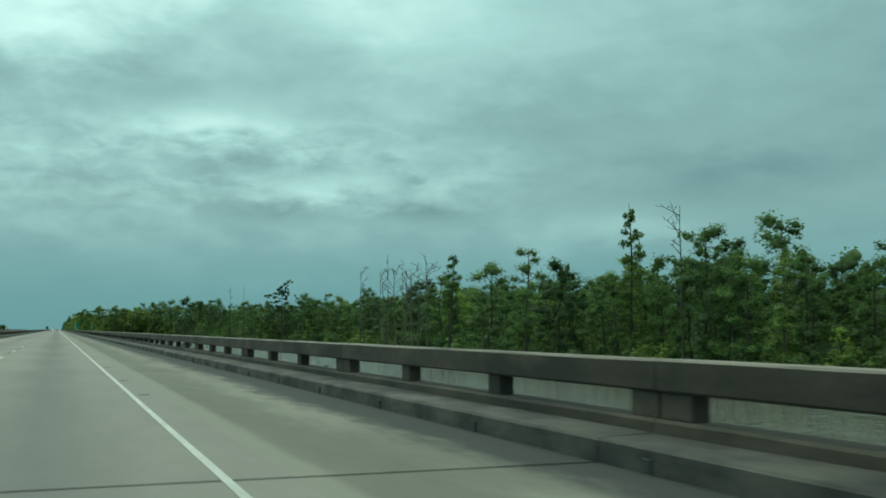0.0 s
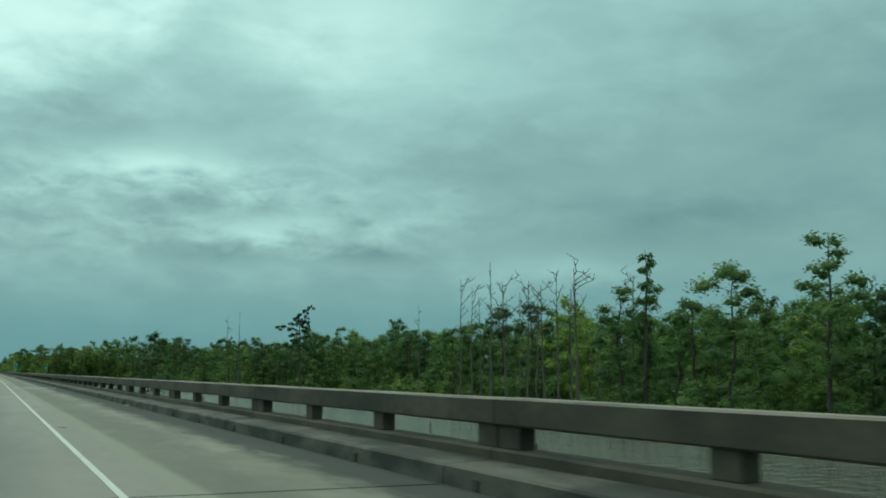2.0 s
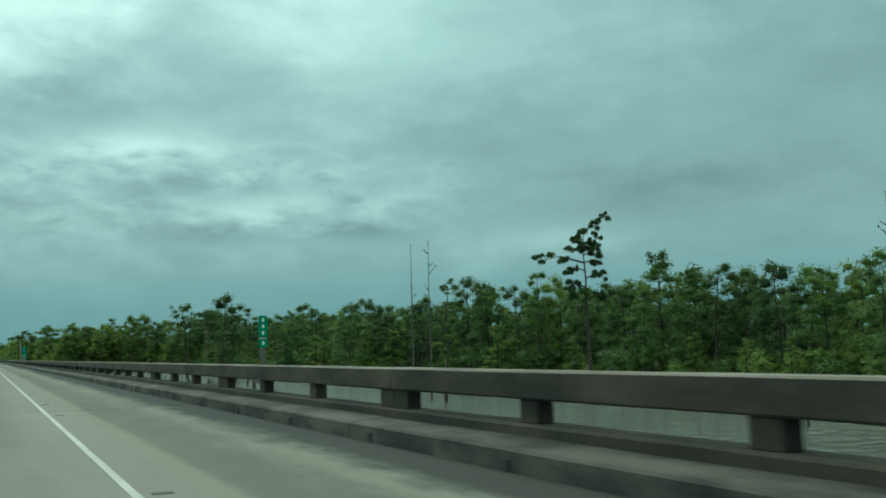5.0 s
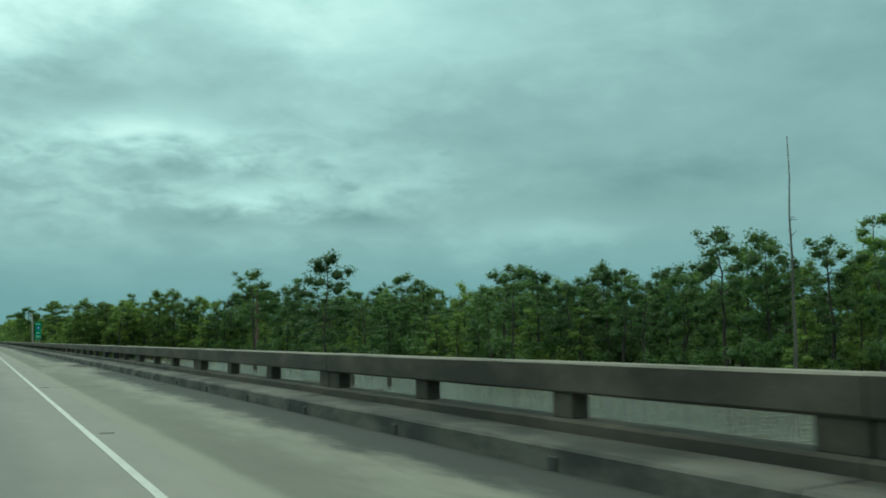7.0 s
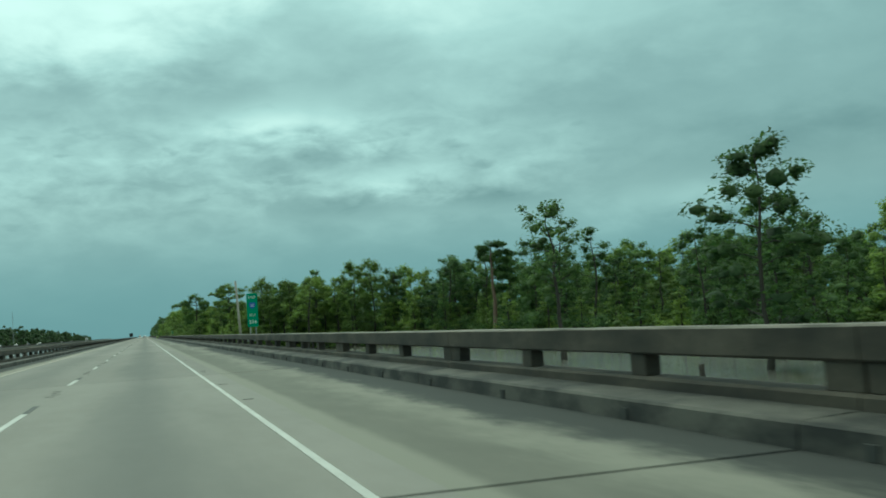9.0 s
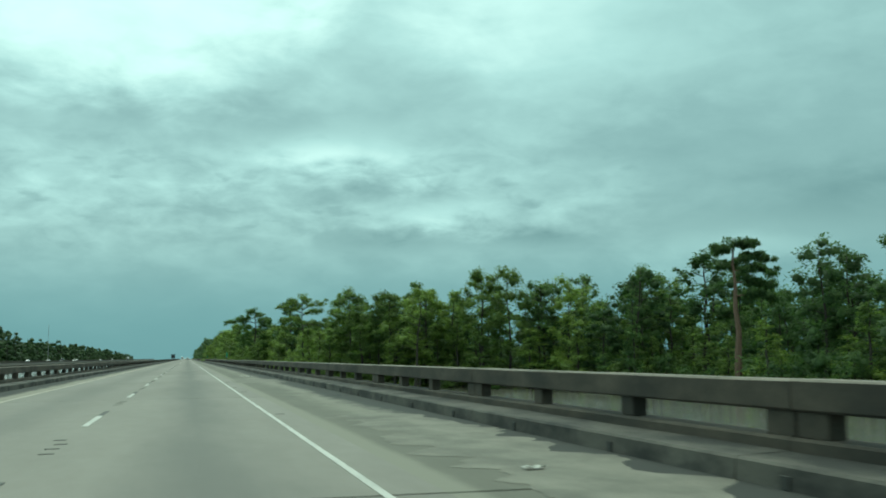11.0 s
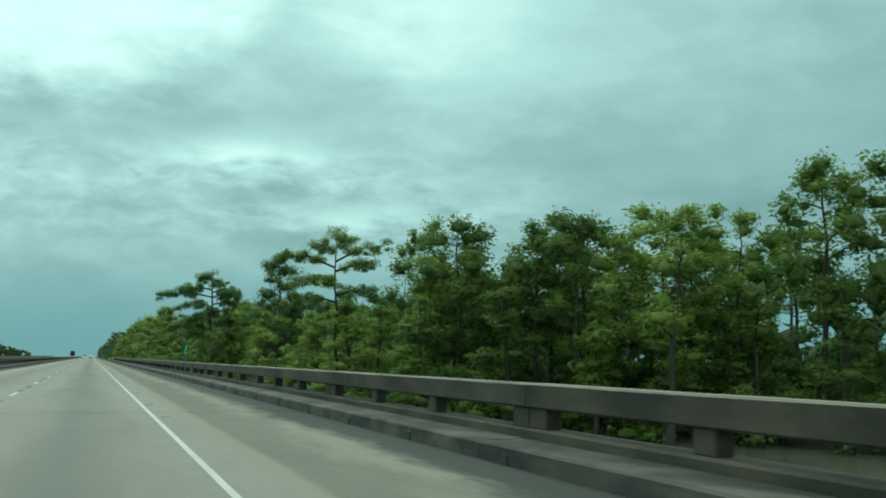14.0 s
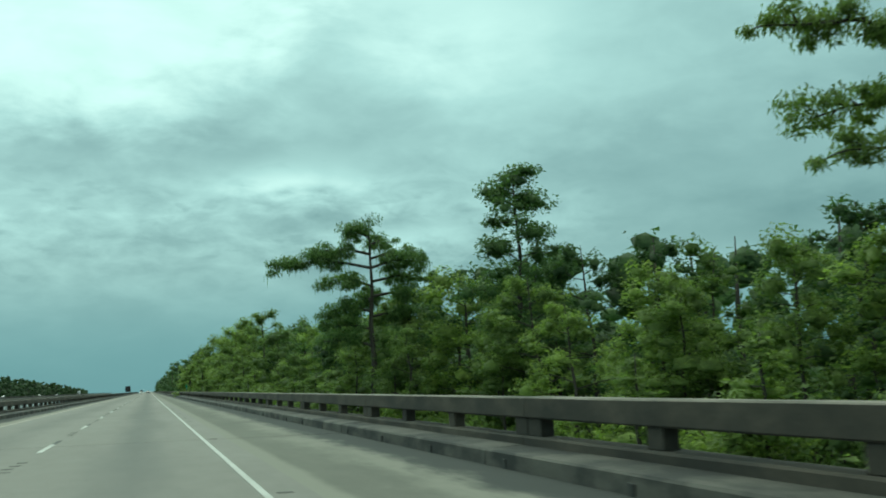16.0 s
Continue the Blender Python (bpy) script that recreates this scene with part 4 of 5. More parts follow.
SKYLINE_C = ((25.6, 519, 11.5), (29.5, 514, 10.9), (31, 509, 11.2), (26.5, 530, 12.1), (40, 532, 14.5), (14, 640, 10.6), (14, 671, 11.2), (14, 705, 11.5), (14, 762, 11.2), (14, 800, 11.5), (36, 520, 12.0), (23, 562, 8.2), (18.5, 571, 7.4), (24, 573, 8.6), (27, 545, 7.6), (15.8, 580, 6.6), (14.5, 587, 5.6))


def build_forest():
    rnd = random.Random(77)
    taken = [(62.8, 98), (56.6, 143), (19.5, 532), (13.9, 577), (21.1, 567.5), (50, 239), (57, 450), (55, 447), (58, 444), (53, 444)]
    for k, (x, y, top) in enumerate(SKYLINE_A + SKYLINE_B + SKYLINE_C):
        taken.append((x, y))
        k += 2 if k >= len(SKYLINE_A) else 0
        kind = "flat" if k % 3 != 1 else "lush"
        grow(kind, k, x, y, top, rnd.uniform(0, 360), rnd.uniform(1.15, 1.5))
    for k, (x, y, top) in enumerate(FULL):
        grow("lush", k, x, y, top, 50 * k, 1.3)
    for k, (x, y, top) in enumerate(YOUNG):
        taken += [(x, y), (x - 1.5, y), (x + 1.5, y)]
        grow("young", k, x, y, top, 70 * k, 1.45)
    # the forest mass behind and between them
    y = 30.0
    while y < 740:
        for row in range(3):
            x = shore(y) + (3, 10, 17)[row] * (0.55 if y > 500 else 1.0) + rnd.uniform(-2, 2)
            yy = y + rnd.uniform(-2, 2)
            if min(abs(x - a) + abs(yy - b) for a, b in taken) < 2.2:
                continue
            taken.append((x, yy))
            base = (7.8, 9.6, 9.2)[row] + 1.8 * noise.noise((yy * 0.025, row * 3.3, 0))
            if 470 < y <= 533:
                base += (1.0, 0.8, 0.3)[row]
            if 533 < y < 625:
                base = (4.4, 6.8, 7.6)[row] + 1.6 * noise.noise((yy * 0.06, row * 3.3, 0))
            r = rnd.random()
            if row == 0 and r < (0.34 if y < 410 else 0.55):
                grow("young", rnd.randrange(3), x - 1.5, yy, base * (rnd.uniform(0.05, 0.6) if y < 410 else rnd.uniform(0.30, 0.78)), rnd.uniform(0, 360), rnd.uniform(1.2, 1.7))
            elif r < 0.84:
                grow("lush", rnd.randrange(5), x, yy, base * rnd.uniform(0.72, 1.06), rnd.uniform(0, 360), rnd.uniform(1.2, 1.55))
            else:
                grow("flat", rnd.randrange(4), x, yy, base * rnd.uniform(0.9, 1.12), rnd.uniform(0, 360), rnd.uniform(1.2, 1.5))
        y += 5.8 if y < 480 else 4.9
    y = 60.0
    while y < 720:
        grow("shrub", rnd.randrange(3), shore(y) + rnd.uniform(-0.5, 1.2), y, WATER_Z + rnd.uniform(2.2, 4.8), rnd.uniform(0, 360), rnd.uniform(1.0, 1.6))
        if y > 400:
            grow("shrub", rnd.randrange(3), shore(y) + rnd.uniform(5, 9), y + 1.5, WATER_Z + rnd.uniform(3.5, 6.5), rnd.uniform(0, 360), rnd.uniform(1.1, 1.6))
        y += 8.0 if y < 400 else 4.6


build_forest()


def build_known_trees():
    """The trees that the ride passes close by."""
    def stand(name, label, meshes, x, y, top, h):
        return plant(name, label, "tree", "", (("trunk", meshes[0]), ("crown", meshes[1])), x, y, top, 0, h)
    right, left = -25, 155
    stand("cypress_tree", "tall cypress with wide drooping level arms and bare lower trunk",
          shaped_cypress(801, 16.0, "leaf_light", ((0.80, left, 4.6, 0.22), (0.83, right, 4.0, 0.34), (0.78, right + 30, 3.0, 0.2), (0.72, left - 20, 3.4, 0.05), (0.66, right - 10, 3.2, 0.02),
                         (0.62, left + 25, 3.8, 0.06), (0.88, left + 60, 2.2, 0.2), (0.90, right - 50, 2.0, 0.25), (0.58, 60, 3.0, 0.05), (0.70, 250, 2.8, 0.1)), dense=1.2, trunk_r=0.0095), 19.5, 532, 12.2, 16.0)
    stand("cypress_tree", "leaning-armed cypress hung with grey moss strands",
          shaped_cypress(802, 15.5, "leaf", ((0.80, 178, 6.2, 0.0), (0.86, 170, 3.4, 0.05), (0.74, 0, 3.8, 0.02), (0.80, -30, 3.2, 0.08), (0.68, -15, 4.0, -0.05), (0.62, 200, 3.0, 0.0),
                         (0.66, 90, 3.0, 0.1), (0.90, 40, 1.8, 0.1), (0.55, 150, 3.0, 0.05), (0.84, -10, 2.6, 0.12), (0.72, 210, 3.6, 0.0), (0.60, 10, 3.6, 0.0), (0.50, -30, 3.4, 0.05), (0.48, 190, 3.2, 0.1), (0.44, 60, 3.0, 0.1), (0.93, 200, 1.4, 0.1)), moss=4, pad=0.95, dense=1.25, trunk_r=0.014), 13.9, 577, 11.8, 15.5)
    stand("cypress_tree", "broad green cypress with a high rounded crown",
          branchy(803, 17.0, "leaf", 36, 0.15, 4.1, 1.15, 0.66, 0.19, 2.4, profile=lambda u: 1.0 - 0.66 * u ** 1.2, trunk_r=0.012), 21.1, 567.5, 13.4, 17.0)
    stand("cypress_tree", "old cypress with one long crooked arm above the canopy",
          shaped_cypress(804, 15.5, "leaf_dark", ((0.80, 135, 4.6, 0.10), (0.97, -40, 1.9, 0.9), (0.93, 150, 1.0, 0.1), (0.91, -50, 1.1, 0.1), (0.88, 20, 1.2, 0.0), (0.86, 200, 1.2, 0.1), (0.84, -60, 1.3, 0.0), (0.80, -30, 1.2, 0.1), (0.76, 150, 1.5, 0.1), (0.72, -50, 1.6, 0.1), (0.67, 120, 1.8, 0.1), (0.62, 220, 2.0, 0.1), (0.60, -40, 2.2, 0.1)), pad=0.46, tuft=0.5, trunk_r=0.010, size=0.28), 50, 239, 11.6, 15.5)
    stand("cypress_tree", "slender pale green cypress with open feathery tiers",
          branchy(806, 14.0, "leaf_light", 15, 0.30, 2.3, 0.62, 0.38, 0.22, 1.2, profile=lambda u: 1.05 - 0.75 * u, trunk_r=0.010), 38.6, 245.6, 7.4, 14.0)
    spire = young_tree(807, 18.0, "leaf", 0.36, 1.25), young_tree(808, 18.0, "leaf_light", 0.36, 1.1)
    for k, (x, y, top, wide) in enumerate(((56.0, 143.2, 12.8, 0.85), (60.5, 99.0, 15.6, 0.75), (54, 470, 9.5, 0.7))):
        plant("cypress_tree", "narrow pointed cypress rising above its neighbours", "tree", "pointed cypresses", (("trunk", spire[k % 2][0]), ("crown", spire[k % 2][1])), x, y, top, 70 * k, 18.0, wide)
    stand("cypress_tree", "half-dead cypress with reddish bare trunk and green top",
          shaped_cypress(805, 20.0, "leaf", ((0.93, 150, 2.2, 0.05), (0.88, -20, 4.4, 0.0), (0.80, -30, 4.8, -0.05), (0.95, -40, 2.6, 0.1), (0.72, -10, 4.4, -0.1), (0.64, -25, 4.2, -0.05), (0.84, 90, 2.4, 0.0)), pad=1.2, bark="bald", size=0.36, trunk_r=0.021), 57, 450, 13.4, 20.0)


build_known_trees()


def build_far_woods():
    """Trees too far off to tell apart, joined."""
    def row(seed, name, label, x_of, y0, y1, step, tops, rows, leaf, lumps=10, many=10, blade=0.5, heart=0.55):
        rnd, lv, vs, fs = random.Random(seed), Leaves(seed), [], []
        y = y0
        while y < y1:
            for r in range(rows):
                x, yy, top = x_of(y) + r * (7 if rows < 6 else 9) + rnd.uniform(-2, 3), y + rnd.uniform(-3, 3), tops(y) * rnd.uniform(0.62, 1.12) * (1 + 0.25 * noise.noise((y * 0.03, seed, 0)))
                line = [Vector((x, yy, WATER_Z)), Vector((x + rnd.uniform(-.5, .5), yy, top * 0.5)), Vector((x, yy, top))]
                tube(vs, fs, line, [0.26, 0.15, 0.03], 4)
                for k in range(lumps):
                    f = rnd.uniform(0.02, 1.0) if k < 12 else rnd.uniform(0.02, 0.5)
                    w = 2.6 * math.sin(math.pi * min(1.0, 0.2 + 0.78 * f)) + 0.3
                    c = (x + rnd.uniform(-w, w), yy + rnd.uniform(-w, w), WATER_Z + (top - WATER_Z) * f)
                    lv.pad(c, 1.7, 0.8, many, blade, core=heart)
            y += step
        ob = thing(name, label, "woods", kind="stuff")
        part("trunks", mesh_of("trunks", vs, fs, M["bark"], True), ob)
        part("crowns", lv.mesh("crowns", M[leaf]), ob)
    row(301, "far_woods", "distant green swamp forest along the bridge", lambda y: shore(y) + 3, 765, 1900, 6.5, lambda y: 11.0, 3, "leaf", 10, 9, 0.7)
    row(302, "far_woods", "deep green forest behind the first trees", lambda y: shore(y) + (22 if y < 470 else 14), 20, 760, 4.6, lambda y: 9.8 if 470 < y < 540 else 8.6, 3, "leaf", 14, 14, 0.42)
    row(304, "far_woods", "unbroken swamp forest reaching back from the water", lambda y: shore(y) + 46, 0, 1500, 17.0, lambda y: 6.8, 7, "leaf_dark", 6, 4, 1.2, 0.8)
    row(305, "far_woods", "unbroken swamp forest behind the other bridge", lambda y: -200, 640, 2000, 16.0, lambda y: 9.0, 8, "leaf_dark", 6, 4, 1.2, 0.8)
    row(303, "far_woods", "distant woods beyond the other bridge", lambda y: -106 + 8 * noise.noise((y * 0.01, 0, 3.0)), 640, 2300, 6.5, lambda y: float(np.interp(y, (640, 930, 975, 1000, 1100, 1200, 1350, 1600, 1900, 2300), (14, 22, 21, 13.5, 13, 15.5, 12.5, 13, 10, 6))), 2, "leaf_dark", 14, 18, 0.6, 0.78)


build_far_woods()


def build_snags():
    two = (dead_tree(501, 17.0, 6, 3.4, "dead", 0.72, 0.0085), 17.0)
    many = (dead_tree(502, 15.0, 11, 3.8, "dead", 0.58, 0.009), 15.0)
    thin = (dead_tree(503, 15.0, 4, 1.2, "dead", 0.66, 0.0068), 15.0)
    mast = (dead_tree(504, 18.0, 1, 1.8, "dead", 0.62, 0.0066), 18.0)
    group = "dead snags"
    lab = {"two": "bleached dead cypress snag with a forked bare top", "many": "bare grey dead tree with many crooked limbs",
           "thin": "thin bleached dead pole of a tree", "mast": "tall straight dead trunk with one side limb"}
    spots = {"two": ((62.5, 92.0, 14.5), (49.5, 170.3, 12), (57, 183, 12.5), (57, 161, 12.2)),
             "many": ((57, 173.3, 12.3), (57, 168, 11.6), (57, 157, 12.4), (57, 164, 11.1), (57, 147, 10.7)),
             "thin": ((56.4, 176, 14.9), (78, 214, 13.6), (57, 180, 10.9), (63.9, 217, 12.2), (39.5, 251, 11.7), (87, 357, 8.8),
                      (57, 166, 10.5), (57, 170, 10.7), (57, 153, 8.0), (58, 160, 10.5)),
             "mast": ((46.6, 272.5, 13.6),)}
    meshes = {"two": two, "many": many, "thin": thin, "mast": mast}
    rnd = random.Random(9)
    for kind, places in spots.items():
        me, h = meshes[kind]
        for x, y, top in places:
            plant("dead_tree", lab[kind], "dead tree", group, (("trunk", me),), x, y, top, rnd.uniform(0, 360), h, rnd.uniform(0.75, 1.05), rnd.uniform(0, 1.5))


build_snags()


def build_stumps():
    """Rotten stumps and floating wood out in the water."""
    rnd = random.Random(31)
    kinds = []
    for i in range(3):
        vs, fs = [], []
        tube(vs, fs, bent(rnd, Vector((0, 0, -0.8)), Vector((rnd.uniform(-.1, .1), 0.1, 1.0)), 4, 0.03), [0.34, 0.26, 0.20, 0.17, 0.10 + 0.05 * i], 7)
        kinds.append(mesh_of("stump", vs, fs, M["bark"], True))
    for x, y, s in ((42, 204, 0.55), (21, 61, 1.0), (26, 75, 0.6), (30, 118, 0.8), (24, 287, 1.5), (26, 291, 1.3), (27, 292, 1.0), (34, 300, 1.2), (28, 266, 0.9), (38, 320, 1.3), (36, 326, 1.1),
                    (30, 312, 1.2), (40, 338, 1.4), (33, 344, 1.0), (22, 383, 1.1), (25, 398, 0.8), (37, 150, 0.5), (46, 228, 0.6), (19, 212, 0.5), (35, 248, 0.6)):
        ob = tagged(new("stump", kinds[rnd.randrange(3)]), "dark rotten stump standing in the brown water", "stump", "stumps in the water")
        ob.matrix_basis = pose(x, y, WATER_Z, 0, 0, rnd.uniform(0, 360)) @ Matrix.Diagonal((s, s, s, 1))


build_stumps()

# ---- signs on the railing ----
def text_mesh(body, size, material, depth=0.004):
    cu = bpy.data.curves.new("lettering", "FONT")
    cu.body, cu.size, cu.extrude, cu.align_x, cu.align_y = body, size, depth, "CENTER", "CENTER"
    tmp = bpy.data.objects.new("lettering", cu)
    scene.collection.objects.link(tmp)
    me = bpy.data.meshes.new_from_object(tmp.evaluated_get(bpy.context.evaluated_depsgraph_get()))
    bpy.data.objects.remove(tmp)
    bpy.data.curves.remove(cu)
    me.materials.clear()
    me.materials.append(material)
    return me


def panel_mesh(name, w, h, d, r, material):
    """Upright sheet with rounded corners, facing -y, centred on x and z."""
    bm, ring = bmesh.new(), []
    for cx, cz, a0 in ((w / 2 - r, h / 2 - r, 0), (-w / 2 + r, h / 2 - r, 90), (-w / 2 + r, -h / 2 + r, 180), (w / 2 - r, -h / 2 + r, 270)):
        for k in range(4):
            a = radians(a0 + 30 * k)
            ring.append(bm.verts.new((cx + r * math.cos(a), 0, cz + r * math.sin(a))))
    f = bm.faces.new(ring)
    ex = bmesh.ops.extrude_face_region(bm, geom=[f])
    bmesh.ops.translate(bm, verts=[v for v in ex["geom"] if isinstance(v, bmesh.types.BMVert)], vec=(0, d, 0))
    return mesh_bm(name, bm, material)


def facing(x, y, z):
    return pose(x, y, z, 90, 0, 0)


def build_mile_sign():
    x, y, z = 5.95, 347.8, 2.27
    s = thing("mile_sign", "tall green reflective mile sign with white lettering and blue shield", "road sign", at=pose(x, y, 0.0))
    part("panel", panel_mesh("panel", 0.62, 1.95, 0.012, 0.05, M["sign_green"]), s, at=pose(0, 0, z))
    for k, (txt, dz, size) in enumerate((("EAST", 0.74, 0.20), ("MILE", -0.30, 0.19), ("214", -0.70, 0.30))):
        part("lettering", text_mesh(txt, size, M["sign_white"]), s, "white lettering", at=facing(0, -0.008, z + dz))
    bm = bmesh.new()
    vs = [bm.verts.new((px * 0.2, 0, pz * 0.2)) for px, pz in ((-0.7, 1.0), (0, 0.85), (0.7, 1.0), (1.0, 0.45), (0.85, -0.3), (0.0, -1.1), (-0.85, -0.3), (-1.0, 0.45))]
    f = bm.faces.new(vs)
    ex = bmesh.ops.extrude_face_region(bm, geom=[f])
    bmesh.ops.translate(bm, verts=[v for v in ex["geom"] if isinstance(v, bmesh.types.BMVert)], vec=(0, 0.006, 0))
    sh = part("shield", mesh_bm("shield", bm, M["sign_blue"]), s, "blue route shield with white figures", at=pose(0, -0.008, z + 0.27))
    part("lettering", text_mesh("10", 0.2, M["sign_white"]), sh, at=facing(0, -0.005, 0))
    for dx in (-0.16, 0.16):
        part("post", mesh_bm("post", box_bm(dx - 0.03, dx + 0.03, 0.02, 0.07, 0.2, z + 0.9, 0.005), M["steel"]), s)
    part("bracket", mesh_bm("bracket", box_bm(-0.5, 0.22, 0.0, 0.09, 0.45, 0.53, 0.005), M["steel"]), s)
    # bare pole just past the sign
    vs, fs = [], []
    tube(vs, fs, [Vector((0, 0, -4.3)), Vector((0.02, 0, 1.0)), Vector((-0.14, 0, 4.25))], [0.10, 0.08, 0.065], 10)
    tagged(new("wooden_pole", mesh_of("wooden_pole", vs, fs, M["pole_wood"], True)), "weathered grey wooden pole leaning slightly beside the railing", "pole").matrix_basis = pose(5.60, 352.5, 0)


def build_mile_markers():
    top = panel_mesh("panel", 0.19, 0.46, 0.008, 0.03, M["sign_green"])
    low = panel_mesh("plate", 0.19, 0.18, 0.008, 0.025, M["sign_green"])
    bar = mesh_bm("bar", box_bm(-0.022, 0.022, -0.002, 0.003, -0.036, 0.036), M["sign_white"])
    rule = mesh_bm("rule", box_bm(-0.085, 0.085, -0.002, 0.004, -0.006, 0.006), M["sign_white"])
    post = mesh_bm("post", box_bm(-0.065, 0.065, 0.012, 0.05, 0.5, 1.95, 0.004), M["marker_post"])
    foot = mesh_bm("foot", box_bm(-0.12, 0.10, 0.0, 0.06, 0.48, 0.62, 0.004), M["steel"])
    first = None
    for y in (182.0, 512.9, 672.0):
        if first is None:
            first = thing("mile_marker", "narrow green mile marker plate on a grey steel post", "road sign", "mile markers", at=pose(5.56, y, 0))
            part("panel", top, first, at=pose(0, 0, 1.72))
            part("plate", low, first, "small lower green plate", at=pose(0, 0, 1.36))
            part("rule", rule, first, at=pose(0, -0.004, 1.463))
            for dz in (1.86, 1.72, 1.58, 1.36):
                part("bar", bar, first, "white unreadable figure", at=pose(0, -0.004, dz))
            part("post", post, first)
            part("foot", foot, first)
        else:
            copy_thing(first, pose(5.56, y, 0))
    s = thing("sign_board", "dark back of a sign board beside the far railing", "road sign", at=pose(-8.3, 960, 0))
    part("panel", panel_mesh("panel", 2.1, 2.3, 0.03, 0.08, M["dark_metal"]), s, at=pose(0, 0, 2.35))
    for dx in (-0.7, 0.7):
        part("post", mesh_bm("post", box_bm(dx - 0.06, dx + 0.06, 0.03, 0.13, -0.3, 3.2, 0.01), M["steel"]), s)


build_mile_sign()
build_mile_markers()


# ---- the other bridge, its traffic, and what lies beyond ----
OTHER_X0, OTHER_X1 = -82.0, -69.0


def build_other_bridge():
    road = thing("other_bridge", "second grey concrete bridge across the water", "bridge", kind="structure")
    y0, y1 = -100, 2600
    part("deck", profile_mesh("deck", [(OTHER_X0, -0.9), (OTHER_X1, -0.9), (OTHER_X1, 0.0), (OTHER_X0, 0.0)], y0, y1, M["lane"], 60), road)
    for x in (OTHER_X1 - 0.4, OTHER_X0):
        part("beam", profile_mesh("beam", [(x, 0.6), (x + 0.35, 0.6), (x + 0.35, 0.9), (x, 0.9)], y0, y1, M["rail"], 100, 0.004, 8), road)
        part("sill", profile_mesh("sill", [(x, 0.0), (x + 0.4, 0.0), (x + 0.4, 0.36), (x, 0.36)], y0, y1, M["rail"], 100, 0.004, 9), road)
    post = mesh_bm("post", box_bm(OTHER_X1 - 0.35, OTHER_X1 - 0.1, -0.2, 0.2, 0.35, 0.62, 0.01), M["rail"])
    pier = bmesh.new()
    box_bm(OTHER_X0 + 0.5, OTHER_X1 - 0.5, -0.5, 0.5, -1.7, -0.9, 0.04, pier)
    for x in (OTHER_X0 + 1.5, (OTHER_X0 + OTHER_X1) / 2, OTHER_X1 - 1.5):
        r = bmesh.ops.create_cone(pier, cap_ends=True, segments=10, radius1=0.4, radius2=0.4, depth=4.2)
        bmesh.ops.translate(pier, verts=r["verts"], vec=(x, 0, -3.7))
    pier_me = mesh_bm("pier", pier, M["under"], True)
    for k in range(0, 160):
        part("post", post, road, at=pose(0, 560 + k * SPAN / 2, 0))
    for k in range(0, 60):
        part("pier", pier_me, road, at=pose(0, 300 + k * 2 * SPAN, 0))


def car_thing(paint, label, van=False):
    """A car, length along y, front towards -y, standing on z = 0."""
    car = thing("car", label, "car", "cars")
    h = 1.95 if van else 1.45
    L, W = (5.0, 1.95) if van else (4.6, 1.82)
    prof = ((-L / 2, 0.35), (-L / 2, 0.72), (-L / 2 + 0.25, 0.82), (-L / 2 + 1.2, 0.95), (L / 2 - 0.35, 0.98), (L / 2 - 0.02, 0.85), (L / 2, 0.4), (L / 2 - 0.2, 0.28), (-L / 2 + 0.2, 0.28))
    def extruded(outline, w0, w1, mat, name):
        bm = bmesh.new()
        rows = []
        for x, k in ((-w0, 1.0), (w0, 1.0)):
            rows.append([bm.verts.new((x * (w1 / w0 if z > 1.2 else 1.0), y, z)) for y, z in outline])
        n = len(outline)
        bm.faces.new(rows[0])
        bm.faces.new(list(reversed(rows[1])))
        for i in range(n):
            bm.faces.new((rows[0][i], rows[0][(i + 1) % n], rows[1][(i + 1) % n], rows[1][i]))
        bmesh.ops.bevel(bm, geom=list(bm.edges), offset=0.04, segments=2, affect="EDGES")
        return mesh_bm(name, bm, mat, False)
    part("body", extruded(prof, W / 2, W / 2, M[paint], "body"), car)
    a, b = -L / 2 + 1.15, L / 2 - (0.12 if van else 0.5)
    part("window", extruded(((a, 0.93), (a + 0.85, h - 0.08), (b - 0.45, h - 0.08), (b, 0.95)), W / 2 - 0.05, W / 2 - 0.22, M["glass_dark"], "window"), car, "dark tinted glass")
    part("roof", extruded(((a + 0.7, h - 0.10), (a + 0.95, h), (b - 0.6, h), (b - 0.4, h - 0.10)), W / 2 - 0.2, W / 2 - 0.24, M[paint], "roof"), car)
    wheel = bmesh.new()
    bmesh.ops.create_cone(wheel, cap_ends=True, segments=18, radius1=0.33, radius2=0.33, depth=0.22)
    bmesh.ops.rotate(wheel, verts=wheel.verts, cent=(0, 0, 0), matrix=Matrix.Rotation(radians(90), 3, "Y"))
    bmesh.ops.bevel(wheel, geom=list(wheel.edges), offset=0.03, segments=1, affect="EDGES")
    wheel_me = mesh_bm("wheel", wheel, M["rubber"], True)
    for x in (-W / 2 + 0.1, W / 2 - 0.1):
        for y in (-L / 2 + 0.85, L / 2 - 0.85):
            part("wheel", wheel_me, car, "black tyre", at=pose(x, y, 0.33))
    lamp = mesh_bm("tail_lamp", box_bm(-0.15, 0.15, -0.02, 0.03, -0.08, 0.08, 0.015), M["red_lamp"])
    for x in (-W / 2 + 0.25, W / 2 - 0.25):
        part("tail_lamp", lamp, car, "red tail lamp", at=pose(x, L / 2, 0.78))
    return car


